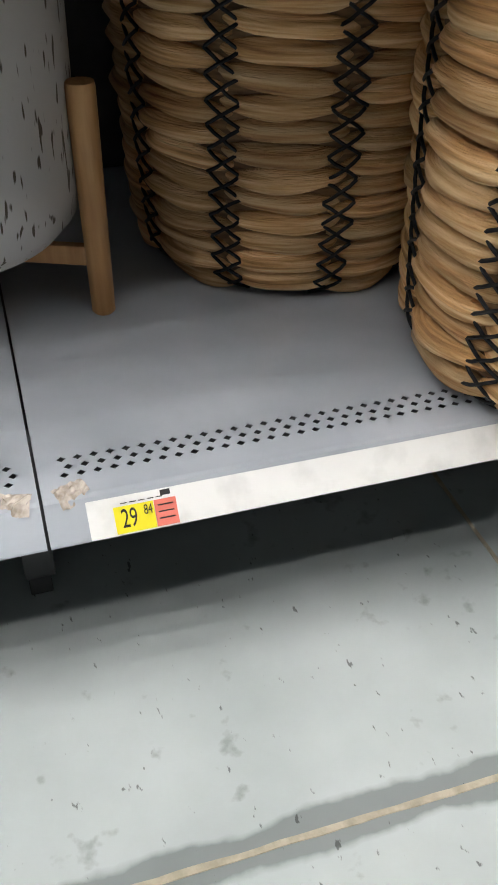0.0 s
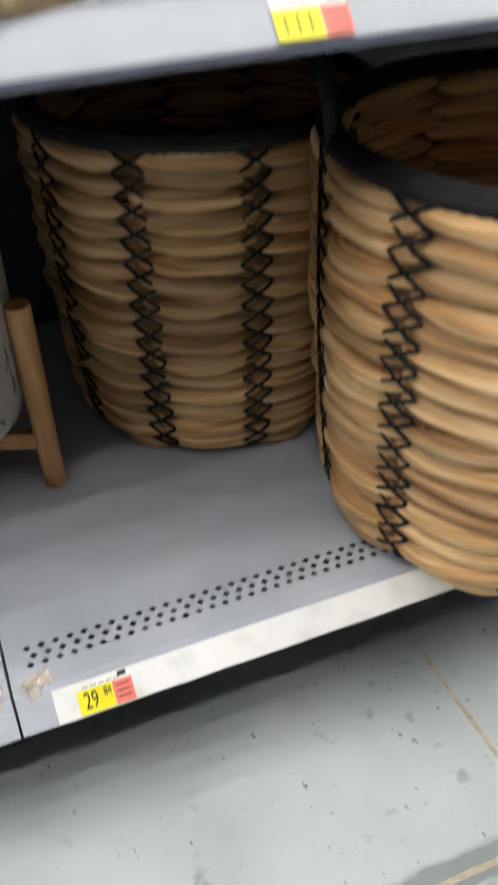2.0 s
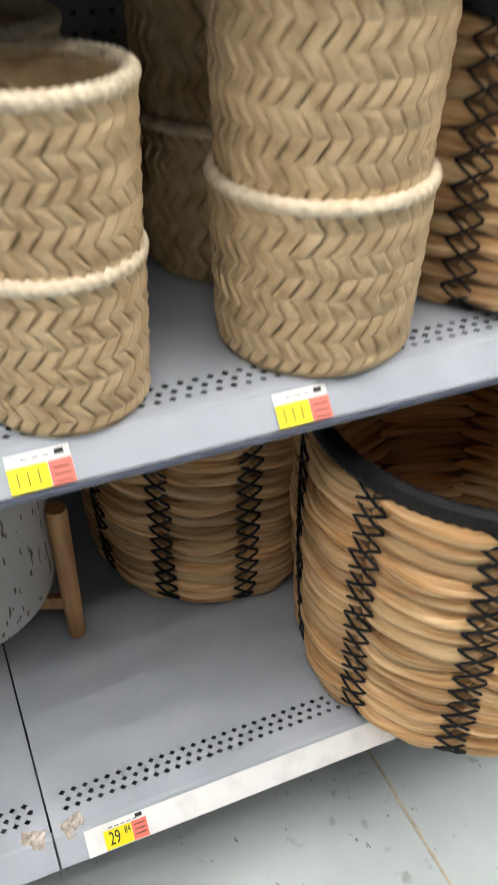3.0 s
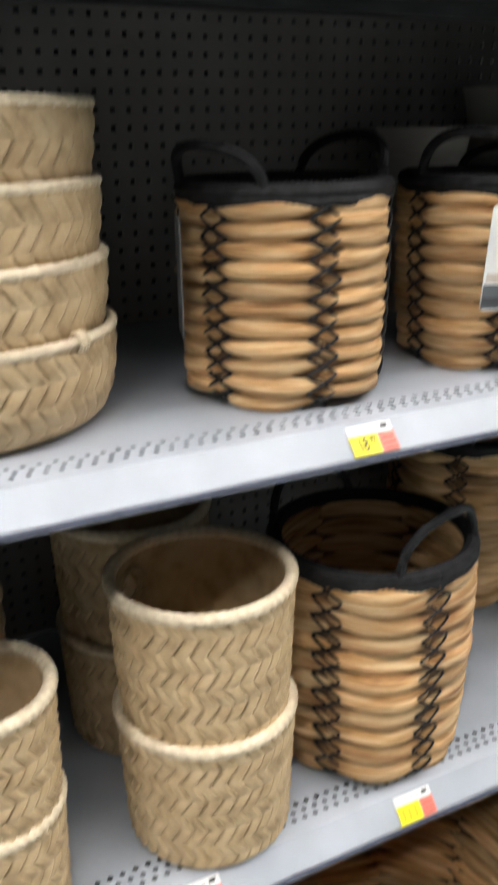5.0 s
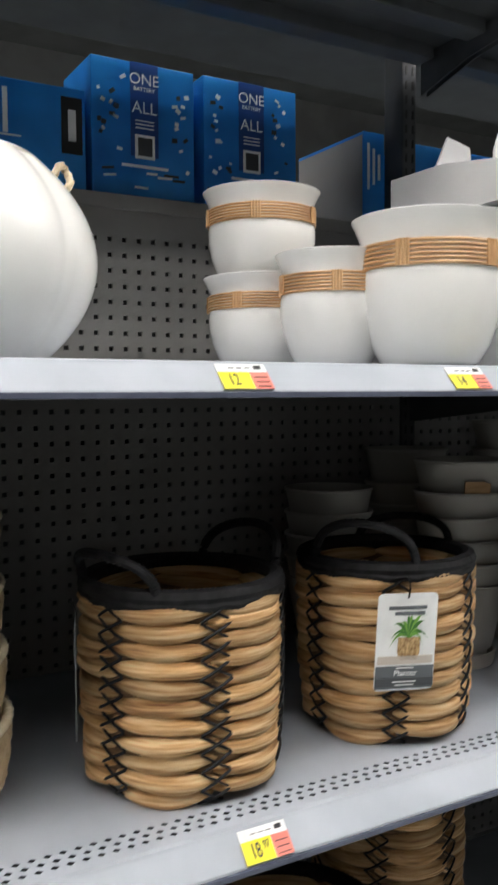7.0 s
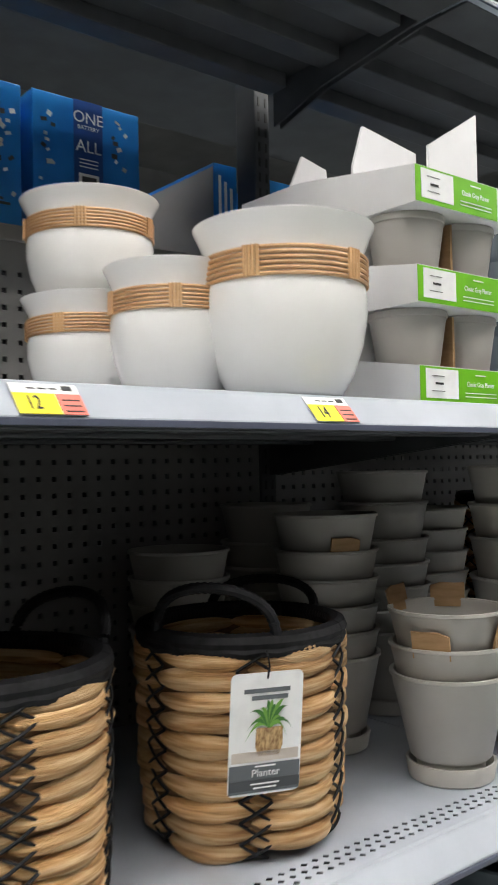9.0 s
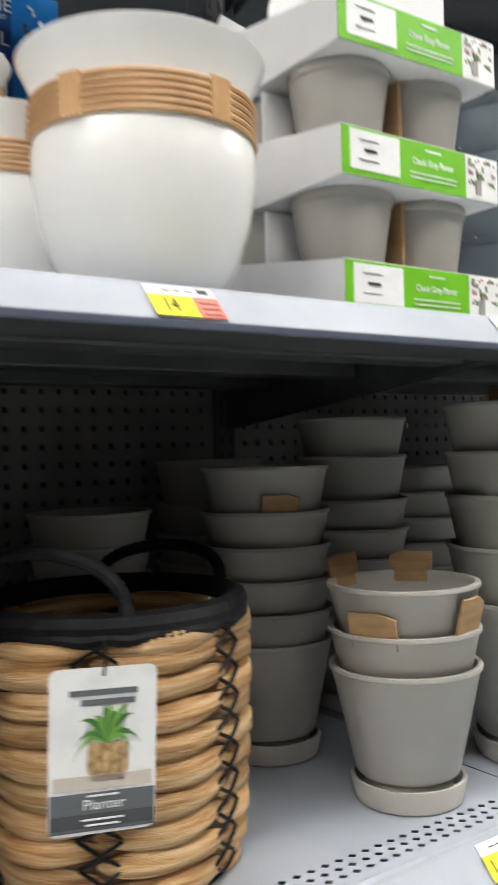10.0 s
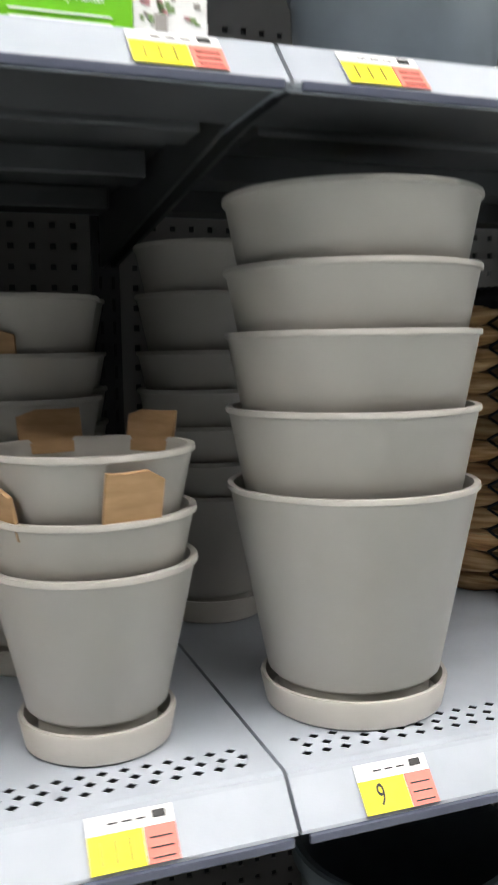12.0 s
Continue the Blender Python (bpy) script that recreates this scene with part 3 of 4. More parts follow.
def hang_tag(m, label, plain=False):
    """A swing tag with rounded corners: maker's lines, a plant picture and a grey foot."""
    e = tagged(empty("hang_tag"), label, "tag")
    e.matrix_basis = m
    w, h = 0.076, 0.120
    bm = bmesh.new()
    pts = []
    for cx, cz, a0 in ((w / 2 - 0.006, h / 2 - 0.006, 0), (-w / 2 + 0.006, h / 2 - 0.006, 90), (-w / 2 + 0.006, -h / 2 + 0.006, 180), (w / 2 - 0.006, -h / 2 + 0.006, 270)):
        for q in range(5):
            a = radians(a0 + 22.5 * q)
            pts.append((cx + 0.006 * math.cos(a), cz + 0.006 * math.sin(a)))
    f, g = [bm.verts.new((x, -0.0008, z)) for x, z in pts], [bm.verts.new((x, 0, z)) for x, z in pts]
    bm.faces.new(f[::-1]), bm.faces.new(g)
    for i in range(len(pts)):
        j = (i + 1) % len(pts)
        bm.faces.new((f[i], f[j], g[j], g[i]))
    part("card", bm, M_TAGGREY if plain else M_PAPER, e)
    part("string", tube(bmesh.new(), [(0, -0.001, h / 2 - 0.006), (0.001, -0.002, h / 2 + 0.006), (0, 0.004, h / 2 + 0.02)], 0.0011, 5), M_CORD, e, "black string")
    if plain:
        return e
    y = -0.0009
    sheet("foot_panel", w - 0.002, 0.028, M_TAGGREY, e, pose(0, y, -h / 2 + 0.0165), "grey printed foot panel")
    sheet("foot_stripe", w - 0.002, 0.010, M_TAGDARK, e, pose(0, y - 0.0007, -h / 2 + 0.0105))
    turn = pose(0, 0, 0, 90, 0, 0)
    lettering("words", "Planter", 0.0105, M_WHITEINK, e, pose(0.001, y - 0.0009, -h / 2 + 0.0215) @ turn)
    sheet("text_line", 0.022, 0.0012, M_WHITEINK, e, pose(0, y - 0.0012, -h / 2 + 0.0285))
    for i in range(2):
        sheet("text_line", 0.03 - 0.006 * i, 0.0012, M_WHITEINK, e, pose(0, y - 0.0016, -h / 2 + 0.0115 - 0.004 * i))
    sheet("maker_line", 0.048, 0.0042, M_TAGGREY, e, pose(0, y, h / 2 - 0.0175))
    sheet("maker_line", 0.038, 0.0042, M_TAGGREY, e, pose(0.003, y, h / 2 - 0.0245))
    sheet("photo_ground", w - 0.006, 0.010, M_TAGWARM, e, pose(0, y, -0.022))
    bm = bmesh.new()
    vs = [bm.verts.new((x, 0, z)) for x, z in ((-0.011, -0.022), (0.011, -0.022), (0.0145, -0.012), (0.0140, 0.006), (-0.0140, 0.006), (-0.0145, -0.012))]
    bm.faces.new(vs)
    ob = part("pictured_pot", bm, M_TAGPOT, e, "printed brown basket pot")
    ob.matrix_basis = pose(0.0035, y - 0.0006, 0)
    rnd = random.Random(3)
    for i in range(13):
        a = radians(-80 + 160 * i / 12 + rnd.uniform(-6, 6))
        ln, bend = rnd.uniform(0.018, 0.031), 0.4 * math.sin(a)
        bm = bmesh.new()
        left, right = [], []
        for q in range(6):
            u = q / 5
            x = ln * math.sin(a) * u
            z = ln * math.cos(a) * u * 0.95 + 0.008 * math.sin(math.pi * u * 0.8) - 0.02 * abs(math.sin(a)) ** 3 * u * u
            ww = 0.0022 * math.sin(math.pi * (0.15 + 0.85 * u)) + 0.0001
            left.append(bm.verts.new((x - ww * math.cos(a), 0, z + ww * math.sin(a))))
            right.append(bm.verts.new((x + ww * math.cos(a), 0, z - ww * math.sin(a))))
        for q in range(5):
            bm.faces.new((left[q], right[q], right[q + 1], left[q + 1]))
        ob = part("pictured_leaf", bm, (M_LEAF, M_LEAFD)[i % 2], e)
        ob.matrix_basis = pose(0.0035, y - 0.0008 - 0.00005 * i, 0.006)
    return e


M_TAGGREY = material("tag grey print", (0.12, 0.13, 0.14), 0.45)
M_TAGDARK = material("tag dark print", (0.06, 0.065, 0.07), 0.45)
M_TAGWARM = material("tag warm print", (0.62, 0.55, 0.48), 0.45)
M_TAGPOT = mixed(material("printed basket", (0.45, 0.27, 0.11), 0.45), [(0.25, 0.13, 0.05), (0.62, 0.42, 0.2)], 60, (5, 1, 2.5), detail=2)
M_LEAF = material("printed leaf", (0.17, 0.36, 0.06), 0.45)
M_LEAFD = material("printed dark leaf", (0.05, 0.17, 0.03), 0.45)
hang_tag(pose(0.750, 0.7585, 1.566, 5, 1.5, -17), "white swing tag with plant picture hanging on a basket")
hang_tag(pose(0.371, 0.842, 1.568, 0, 0, 71), "grey-backed swing tag hanging turned away on a basket", True)

# ---- tan woven-look resin pots and bowls ----
def weave(profile, n_strips, period, slant, nu, nv, hole=None, depth=0.0066):
    """The outer skin of a pot: chevron strips that stand proud of the wall, over and under in turn."""
    zs = [p[1] for p in profile]
    h = zs[-1]

    def radius(z):
        for (ra, za), (rb, zb) in zip(profile, profile[1:]):
            if z <= zb:
                return ra + (rb - ra) * (z - za) / max(zb - za, 1e-6)
        return profile[-1][0]

    verts, faces = [], []
    for k in range(nv + 1):
        z = h * k / nv
        band = z / period
        f = band - math.floor(band)
        tri = 2 * abs(f - 0.5)
        strong = abs(math.sin(2 * math.pi * f)) ** 0.6
        for i in range(nu):
            s = n_strips * i / nu + slant * 0.85 * tri
            p = s - math.floor(s)
            proud = 0.75 + 0.25 * strong - abs(2 * p - 1) ** 8 * strong * (1.15 if f < 0.5 else 0.8) + 0.5 * (p - 0.5) * strong
            edge = min(1.0, z / 0.008, (h - z) / 0.004)
            r = radius(z) + depth * (proud - 0.6) * max(edge, 0)
            a = 2 * math.pi * i / nu
            verts.append((r * math.cos(a), r * math.sin(a), z))
    def cut(k, i):
        if not hole:
            return False
        a0, aw, z0, zw = hole
        a = 360 * (i + 0.5) / nu
        d = (a - a0 + 180) % 360 - 180
        z = h * (k + 0.5) / nv
        return (d / aw) ** 2 + ((z - z0) / zw) ** 2 < 1
    for k in range(nv):
        for i in range(nu):
            if not cut(k, i):
                j = (i + 1) % nu
                faces.append((k * nu + i, k * nu + j, (k + 1) * nu + j, (k + 1) * nu + i))
    me = bpy.data.meshes.new("woven_wall")
    me.from_pydata(verts, [], faces)
    me.materials.append(M_TAN)
    me.polygons.foreach_set("use_smooth", [True] * len(me.polygons))
    return me


def twisted_rim(r, z, thick, n=200):
    """A rope-like rim: a ring with slanting ridges."""
    bm = bmesh.new()
    rings = []
    for i in range(n):
        a = 2 * math.pi * i / n
        ring = []
        for k in range(10):
            b = 2 * math.pi * k / 10
            t = thick * (1 + 0.1 * math.sin(a * 55 + b * 2))
            ring.append(bm.verts.new(((r + t * math.cos(b)) * math.cos(a), (r + t * math.cos(b)) * math.sin(a), z + t * math.sin(b))))
        rings.append(ring)
    for i in range(n):
        p, q = rings[i], rings[(i + 1) % n]
        for k in range(10):
            bm.faces.new((p[k], q[k], q[(k + 1) % 10], p[(k + 1) % 10]))
    return bm


def woven_pot(profile, n_strips, period, slant, label, hole=None, nu=456, nv=110, thick=0.0074, name="planter", knot=None):
    e = tagged(empty(name), label, "planter", "tan woven-look planters")
    wall = new("woven_wall", weave(profile, n_strips, period, slant, nu, nv, hole))
    wall.parent = e
    inner = [(r - 0.006, z) for r, z in profile]
    bm = lathe([(0.001, 0.006), (inner[0][0], 0.006)] + inner[1:], 96)
    if hole:
        a0, aw, z0, zw = hole
        bm.free()
        bm = bmesh.new()
        nn, mm, h = 150, 48, profile[-1][1]
        ra, rb = inner[0][0], inner[-1][0]
        grid = [[bm.verts.new(((ra + (rb - ra) * k / mm) * math.cos(2 * math.pi * i / nn), (ra + (rb - ra) * k / mm) * math.sin(2 * math.pi * i / nn), 0.006 + (h - 0.006) * k / mm)) for i in range(nn)] for k in range(mm + 1)]
        for k in range(mm):
            for i in range(nn):
                d = (360 * (i + 0.5) / nn - a0 + 180) % 360 - 180
                if (d / aw) ** 2 + ((h * (k + 0.5) / mm - z0) / zw) ** 2 >= 1:
                    j = (i + 1) % nn
                    bm.faces.new((grid[k][i], grid[k + 1][i], grid[k + 1][j], grid[k][j]))
        cap(bm, ra, 0.006, 60)
        rm = (profile[-1][0] * 0.82 + profile[0][0] * 0.18) - 0.003
        ring = [(rm * math.cos(radians(a0 + aw * math.cos(t))), rm * math.sin(radians(a0 + aw * math.cos(t))), z0 + zw * math.sin(t)) for t in (2 * math.pi * q / 40 for q in range(41))]
        part("handle_ring", tube(bmesh.new(), ring, 0.005, 8), M_TAN, e, smooth=True)
    part("inside", bm, M_TAN, e, smooth=True)
    part("rim", twisted_rim(profile[-1][0] - 0.002, profile[-1][1], thick), M_TANRIM, e, "pale twisted rope rim", smooth=True)
    if knot is not None:
        r = profile[-1][0]
        bm = bmesh.new()
        for q in range(3):
            a = radians(knot + (q - 1) * 1.6)
            pts = [((r - 0.002 + 0.0085 * math.cos(t)) * math.cos(a), (r - 0.002 + 0.0085 * math.cos(t)) * math.sin(a), profile[-1][1] + 0.0085 * math.sin(t)) for t in (2 * math.pi * i / 16 for i in range(17))]
            tube(bm, pts, 0.0022, 5)
        part("knot", bm, M_TANRIM, e, "pale cord knot tied round the rim")
    return e


HB, HS = 0.172, 0.144
big_pot = woven_pot([(0.090, 0), (0.096, 0.012), (0.1035, HB)], 38, 0.043, 1, "large tan woven-look planter with an oval hand hole", (128, 15, HB - 0.043, 0.024))
small_pot = woven_pot([(0.070, 0), (0.074, 0.01), (0.078, HS)], 30, 0.036, 1, "small tan woven-look planter with a pale rope rim", (110, 14, HS - 0.038, 0.018))
big_pot.matrix_basis = pose(0.366, 0.803, Z1)
small_pot.matrix_basis = pose(0.106, 0.787, Z1)
copy_thing(big_pot, pose(0.366, 0.803, Z1 + 0.164))
copy_thing(small_pot, pose(0.108, 0.785, Z1 + 0.137, 0, 0, -6))
for x, y, spin in ((0.359, 1.02, 20),):
    copy_thing(big_pot, pose(x, y, Z1, 0, 0, spin))
    copy_thing(big_pot, pose(x, y, Z1 + 0.164, 0, 0, spin))
for x, y, spin in ((0.095, 0.98, 0), (0.12, 1.15, 30)):
    copy_thing(small_pot, pose(x, y, Z1, 0, 0, spin))
    copy_thing(small_pot, pose(x, y, Z1 + 0.137, 0, 0, spin))

bowl = woven_pot([(0.118, 0), (0.135, 0.005), (0.149, 0.018), (0.157, 0.04), (0.1605, 0.066), (0.163, 0.1)], 52, 0.046, 1, "shallow tan woven-look bowl with a rope rim", None, 640, 64, 0.0055, "bowl", -55)
bowl.matrix_basis = pose(0.156, 0.930, Z2)
for i in range(1, 4):
    copy_thing(bowl, pose(0.154 - 0.002 * i, 0.930, Z2 + 0.0705 * i, 0, 0, 90 * i + 20))


disc = tagged(empty("round_tag", 0.115, 0.762, Z2 + 0.185, -2), "plain white round paper tag hanging on the bowls", "tag")
bm = lathe([(0.001, 0), (0.024, 0), (0.024, 0.001), (0.001, 0.001)], 40)
bmesh.ops.rotate(bm, verts=bm.verts, matrix=Euler((radians(90), 0, 0)).to_matrix())
bmesh.ops.scale(bm, verts=bm.verts, vec=(1, 1, 1.35))
part("paper", bm, M_PAPER, disc)
part("string", tube(bmesh.new(), [(0, -0.001, 0.028), (0, 0.0, 0.046)], 0.001, 5), M_TANRIM, disc)


# ---- plain pots ----
def grey_pot_stack(cx, cy, z, r_rim, r_base, r_saucer, rims, label, cards=(), spin=0):
    """Grey pots nested in one another on a saucer; heights of the rims above the shelf."""
    h = rims[0] - 0.0265
    wall = [(0.001, -0.022), (r_base - 0.009, -0.022), (r_base - 0.008, 0.0), (r_base - 0.004, 0.0), (r_base, 0.004), (r_rim - 0.002, h - 0.004), (r_rim, h - 0.002), (r_rim - 0.001, h), (r_rim - 0.005, h), (r_rim - 0.006, h - 0.003), (r_base - 0.004, 0.006), (0.001, 0.006)]
    body = data_of("planter_wall", lathe(wall, 80), M_GREY, True)
    lip = data_of("planter_rim", lathe([(r_rim - 0.0012, h - 0.004), (r_rim + 0.0003, h - 0.003), (r_rim + 0.0005, h - 0.001), (r_rim, h + 0.0010), (r_rim - 0.005, h + 0.0010), (r_rim - 0.0062, h - 0.002)], 80), M_GREY, True)
    for i, t in enumerate(rims):
        e = tagged(empty("grey_planter", cx, cy, z + t - h, spin), label, "planter", "grey planters")
        ob = new("wall", body)
        ob.parent = e
        new("rim", lip).parent = e
        if i == 0:
            s = r_saucer
            sau = lathe([(0.001, 0), (s - 0.007, 0), (s - 0.004, 0.002), (s, 0.022), (s - 0.001, 0.024), (s - 0.004, 0.024), (s - 0.006, 0.004), (0.001, 0.004)], 80)
            so = part("saucer", sau, M_GREY, e, "shallow grey saucer", True)
            so.matrix_basis = pose(0, 0, -0.0265)
    for a, t, w, hh, lean in cards:
        card_on_pot(cx, cy, z + t, r_rim, a, w, hh, lean)


def card_on_pot(cx, cy, z, r, a, w, hh, lean):
    """A bent cardboard spacer that sticks up over a rim."""
    e = tagged(empty("cardboard_spacer"), "torn brown cardboard spacer tucked over a planter rim", "cardboard", "cardboard spacers")
    b = radians(a)
    e.matrix_basis = pose(cx + (r - 0.0062) * math.sin(b), cy - (r - 0.0062) * math.cos(b), z, 12 + lean, 0, a)
    bm = bmesh.new()
    pts = [(-w / 2, -0.011), (w / 2, -0.011), (w / 2, hh * 0.8), (w * 0.2, hh), (-w * 0.2, hh * 0.97), (-w / 2, hh)]
    front = [bm.verts.new((x, -0.0015, y)) for x, y in pts]
    rear = [bm.verts.new((x, 0.0015, y)) for x, y in pts]
    bm.faces.new(front), bm.faces.new(rear[::-1])
    for i in range(len(pts)):
        j = (i + 1) % len(pts)
        bm.faces.new((front[i], rear[i], rear[j], front[j]))
    part("flap", bm, M_CARD, e)


GP = "grey plastic planter nested in a stack"
grey_pot_stack(1.113, 0.824, Z2, 0.0762, 0.052, 0.0578, (0.135, 0.172, 0.216), GP + " of three", ((-165, 0.216, 0.052, 0.024, 0), (128, 0.216, 0.046, 0.022, 0), (-68, 0.172, 0.048, 0.024, 0), (13, 0.172, 0.042, 0.036, 2)))
grey_pot_stack(1.321, 0.820, Z2, 0.0995, 0.0695, 0.0755, (0.178, 0.238, 0.295, 0.343, 0.396), "larger " + GP + " of five", ((140, 0.396, 0.06, 0.03, 0),))
grey_pot_stack(1.082, 1.015, Z2, 0.0748, 0.052, 0.0578, (0.135, 0.170, 0.206, 0.243, 0.282, 0.332), GP + " of six at the back", ((-22, 0.282, 0.042, 0.021, 0),))
grey_pot_stack(1.285, 1.09, Z2, 0.0748, 0.052, 0.0578, (0.135, 0.17, 0.206, 0.243, 0.282, 0.34, 0.39), GP + " at the back")
grey_pot_stack(1.48, 1.16, Z2, 0.0748, 0.052, 0.0578, (0.135, 0.17, 0.206, 0.243, 0.282, 0.32), GP + " at the back")
grey_pot_stack(0.93, 1.17, Z2, 0.0748, 0.052, 0.0578, (0.135, 0.17, 0.206, 0.243, 0.282), GP + " at the back")
grey_pot_stack(1.12, 1.195, Z2, 0.0748, 0.052, 0.0578, (0.135, 0.17, 0.206, 0.243, 0.282, 0.34), GP + " at the back")

bx = tagged(empty("cardboard_box", 0.955, 1.0, Z2, 0), "plain brown cardboard box beside the grey planters", "box")
part("carton", boxed(-0.03, -0.045, 0, 0.03, 0.045, 0.104, bevel=0.002), M_CARD, bx)


def white_pot(cx, cy, z, r, h, spin, label):
    """Glazed bell-shaped pot with a wicker band below its flared rim."""
    e = tagged(empty("white_planter", cx, cy, z, spin), label, "planter", "white planters with wicker bands")
    out = [(0.001, 0), (0.55, 0), (0.62, 0.02), (0.75, 0.14), (0.85, 0.3), (0.905, 0.46), (0.91, 0.58), (0.88, 0.68), (0.868, 0.76), (0.885, 0.85), (0.95, 0.94), (0.995, 0.985), (1.0, 0.995), (0.985, 1.0), (0.95, 0.985), (0.87, 0.86), (0.85, 0.7), (0.8, 0.4), (0.6, 0.06), (0.001, 0.05)]
    part("body", lathe([(a * r, b * h) for a, b in out], 96), M_WHITE, e, smooth=True)
    for i in range(6):
        zz = h * (0.65 + 0.029 * i)
        ring = [((0.908 * r) * math.sin(t), -(0.908 * r) * math.cos(t), zz) for t in (2 * math.pi * q / 72 for q in range(73))]
        part("wicker_ring", tube(bmesh.new(), ring, h * 0.0125, 6), M_WICKER, e, smooth=True)
    for q in range(5):
        bm = bmesh.new()
        for s in range(4):
            t = 2 * math.pi * q / 5 + (s - 1.5) * 0.05
            pts = [((0.935 * r) * math.sin(t), -(0.935 * r) * math.cos(t), h * (0.638 + 0.17 * i / 4)) for i in range(5)]
            tube(bm, pts, h * 0.012, 6)
        part("wicker_wrap", bm, M_WICKER, e, smooth=True)
    return e


WP = "glossy white ceramic planter with a tan wicker band"
white_pot(0.810, 0.786, Z3, 0.0958, 0.178, 10, "large " + WP)
white_pot(0.727, 0.872, Z3, 0.074, 0.142, 40, WP)
white_pot(0.698, 0.999, Z3, 0.0805, 0.126, 15, WP + ", lower of two")
white_pot(0.698, 0.999, Z3 + 0.113, 0.0805, 0.128, 35, WP + ", stacked on another")


def pumpkin():
    e = tagged(empty("white_pumpkin_planter", 0.250, 0.870, Z3), "large matt white ribbed pumpkin-shaped planter with twine", "planter")
    bm = bmesh.new()
    n, m = 120, 30
    rows = []
    for k in range(m + 1):
        f = k / m
        z = 0.2 * f
        rr = 0.153 * (math.sin(math.pi * (0.16 + 0.68 * f)) ** 0.62)
        rows.append([bm.verts.new((rr * (1 - 0.045 * (1 - abs(math.sin(4 * a + 0.5))) ** 3) * math.cos(a), rr * (1 - 0.045 * (1 - abs(math.sin(4 * a + 0.5))) ** 3) * math.sin(a), z)) for a in (2 * math.pi * i / n for i in range(n))])
    for p, q in zip(rows, rows[1:]):
        for i in range(n):
            bm.faces.new((p[i], p[(i + 1) % n], q[(i + 1) % n], q[i]))
    bm.faces.new(rows[0][::-1])
    part("body", bm, M_WHITE, e, smooth=True)
    part("opening", lathe([(0.1, 0.198), (0.095, 0.202), (0.09, 0.196), (0.085, 0.1), (0.001, 0.1)], 60), M_WHITE, e, smooth=True)
    pts = [(0.112 + 0.008 * math.cos(t), -0.04 + 0.005 * math.sin(2 * t), 0.186 + 0.012 * math.sin(t)) for t in (2 * math.pi * i / 20 for i in range(21))]
    part("twine", tube(bmesh.new(), pts, 0.004, 6, 0.1), M_TANRIM, e, "loop of natural twine")


pumpkin()


def slate_stack():
    cx, cy = 1.422, 0.932
    for i in range(4):
        e = tagged(empty("slate_planter", cx, cy, Z3 + 0.012 + 0.057 * i, 20 * i), "slate blue plastic bowl planter with a scalloped rim, in a stack", "planter", "slate planters")
        n, h = 144, 0.121
        bm = bmesh.new()
        prof = [(0.054, 0.0), (0.072, 0.006), (0.082, 0.02), (0.09, 0.05), (0.094, 0.085), (0.0948, h - 0.009), (0.0975, h - 0.006), (0.0992, h)]
        rows = []
        for rr, z in prof + [(0.092, h), (0.087, 0.09), (0.072, 0.02), (0.054, 0.008)]:
            top = z >= h
            rows.append([bm.verts.new((rr * math.cos(a), rr * math.sin(a), z + (0.006 * abs(math.sin(18 * a)) if top else 0))) for a in (2 * math.pi * q / n for q in range(n))])
        for p, q in zip(rows, rows[1:]):
            for k in range(n):
                bm.faces.new((p[k], p[(k + 1) % n], q[(k + 1) % n], q[k]))
        bm.faces.new(rows[0][::-1])
        part("body", bm, M_SLATE, e, smooth=True)
        if i == 0:
            for k in range(3):
                a = 2 * math.pi * k / 3 - 1.3
                f = part("foot", boxed(-0.012, -0.008, -0.012, 0.012, 0.008, 0.004, bevel=0.003), M_SLATE, e)
                f.matrix_basis = pose(0.068 * math.cos(a), 0.068 * math.sin(a), 0, 0, 0, math.degrees(a) + 90)


slate_stack()


# ---- cartons of small pots ----
def small_pot_mesh():
    p = [(0.001, 0), (0.030, 0), (0.032, 0.003), (0.0475, 0.107), (0.048, 0.111), (0.0465, 0.112), (0.045, 0.109), (0.03, 0.005), (0.001, 0.005)]
    return data_of("pot_wall", lathe(p, 56), M_GREY, True)


SMALL = small_pot_mesh()
SMALL_RIM = data_of("pot_rim", lathe([(0.0478, 0.1035), (0.0488, 0.1045), (0.0489, 0.1115), (0.048, 0.1127), (0.0462, 0.1125)], 56), M_GREY, True)


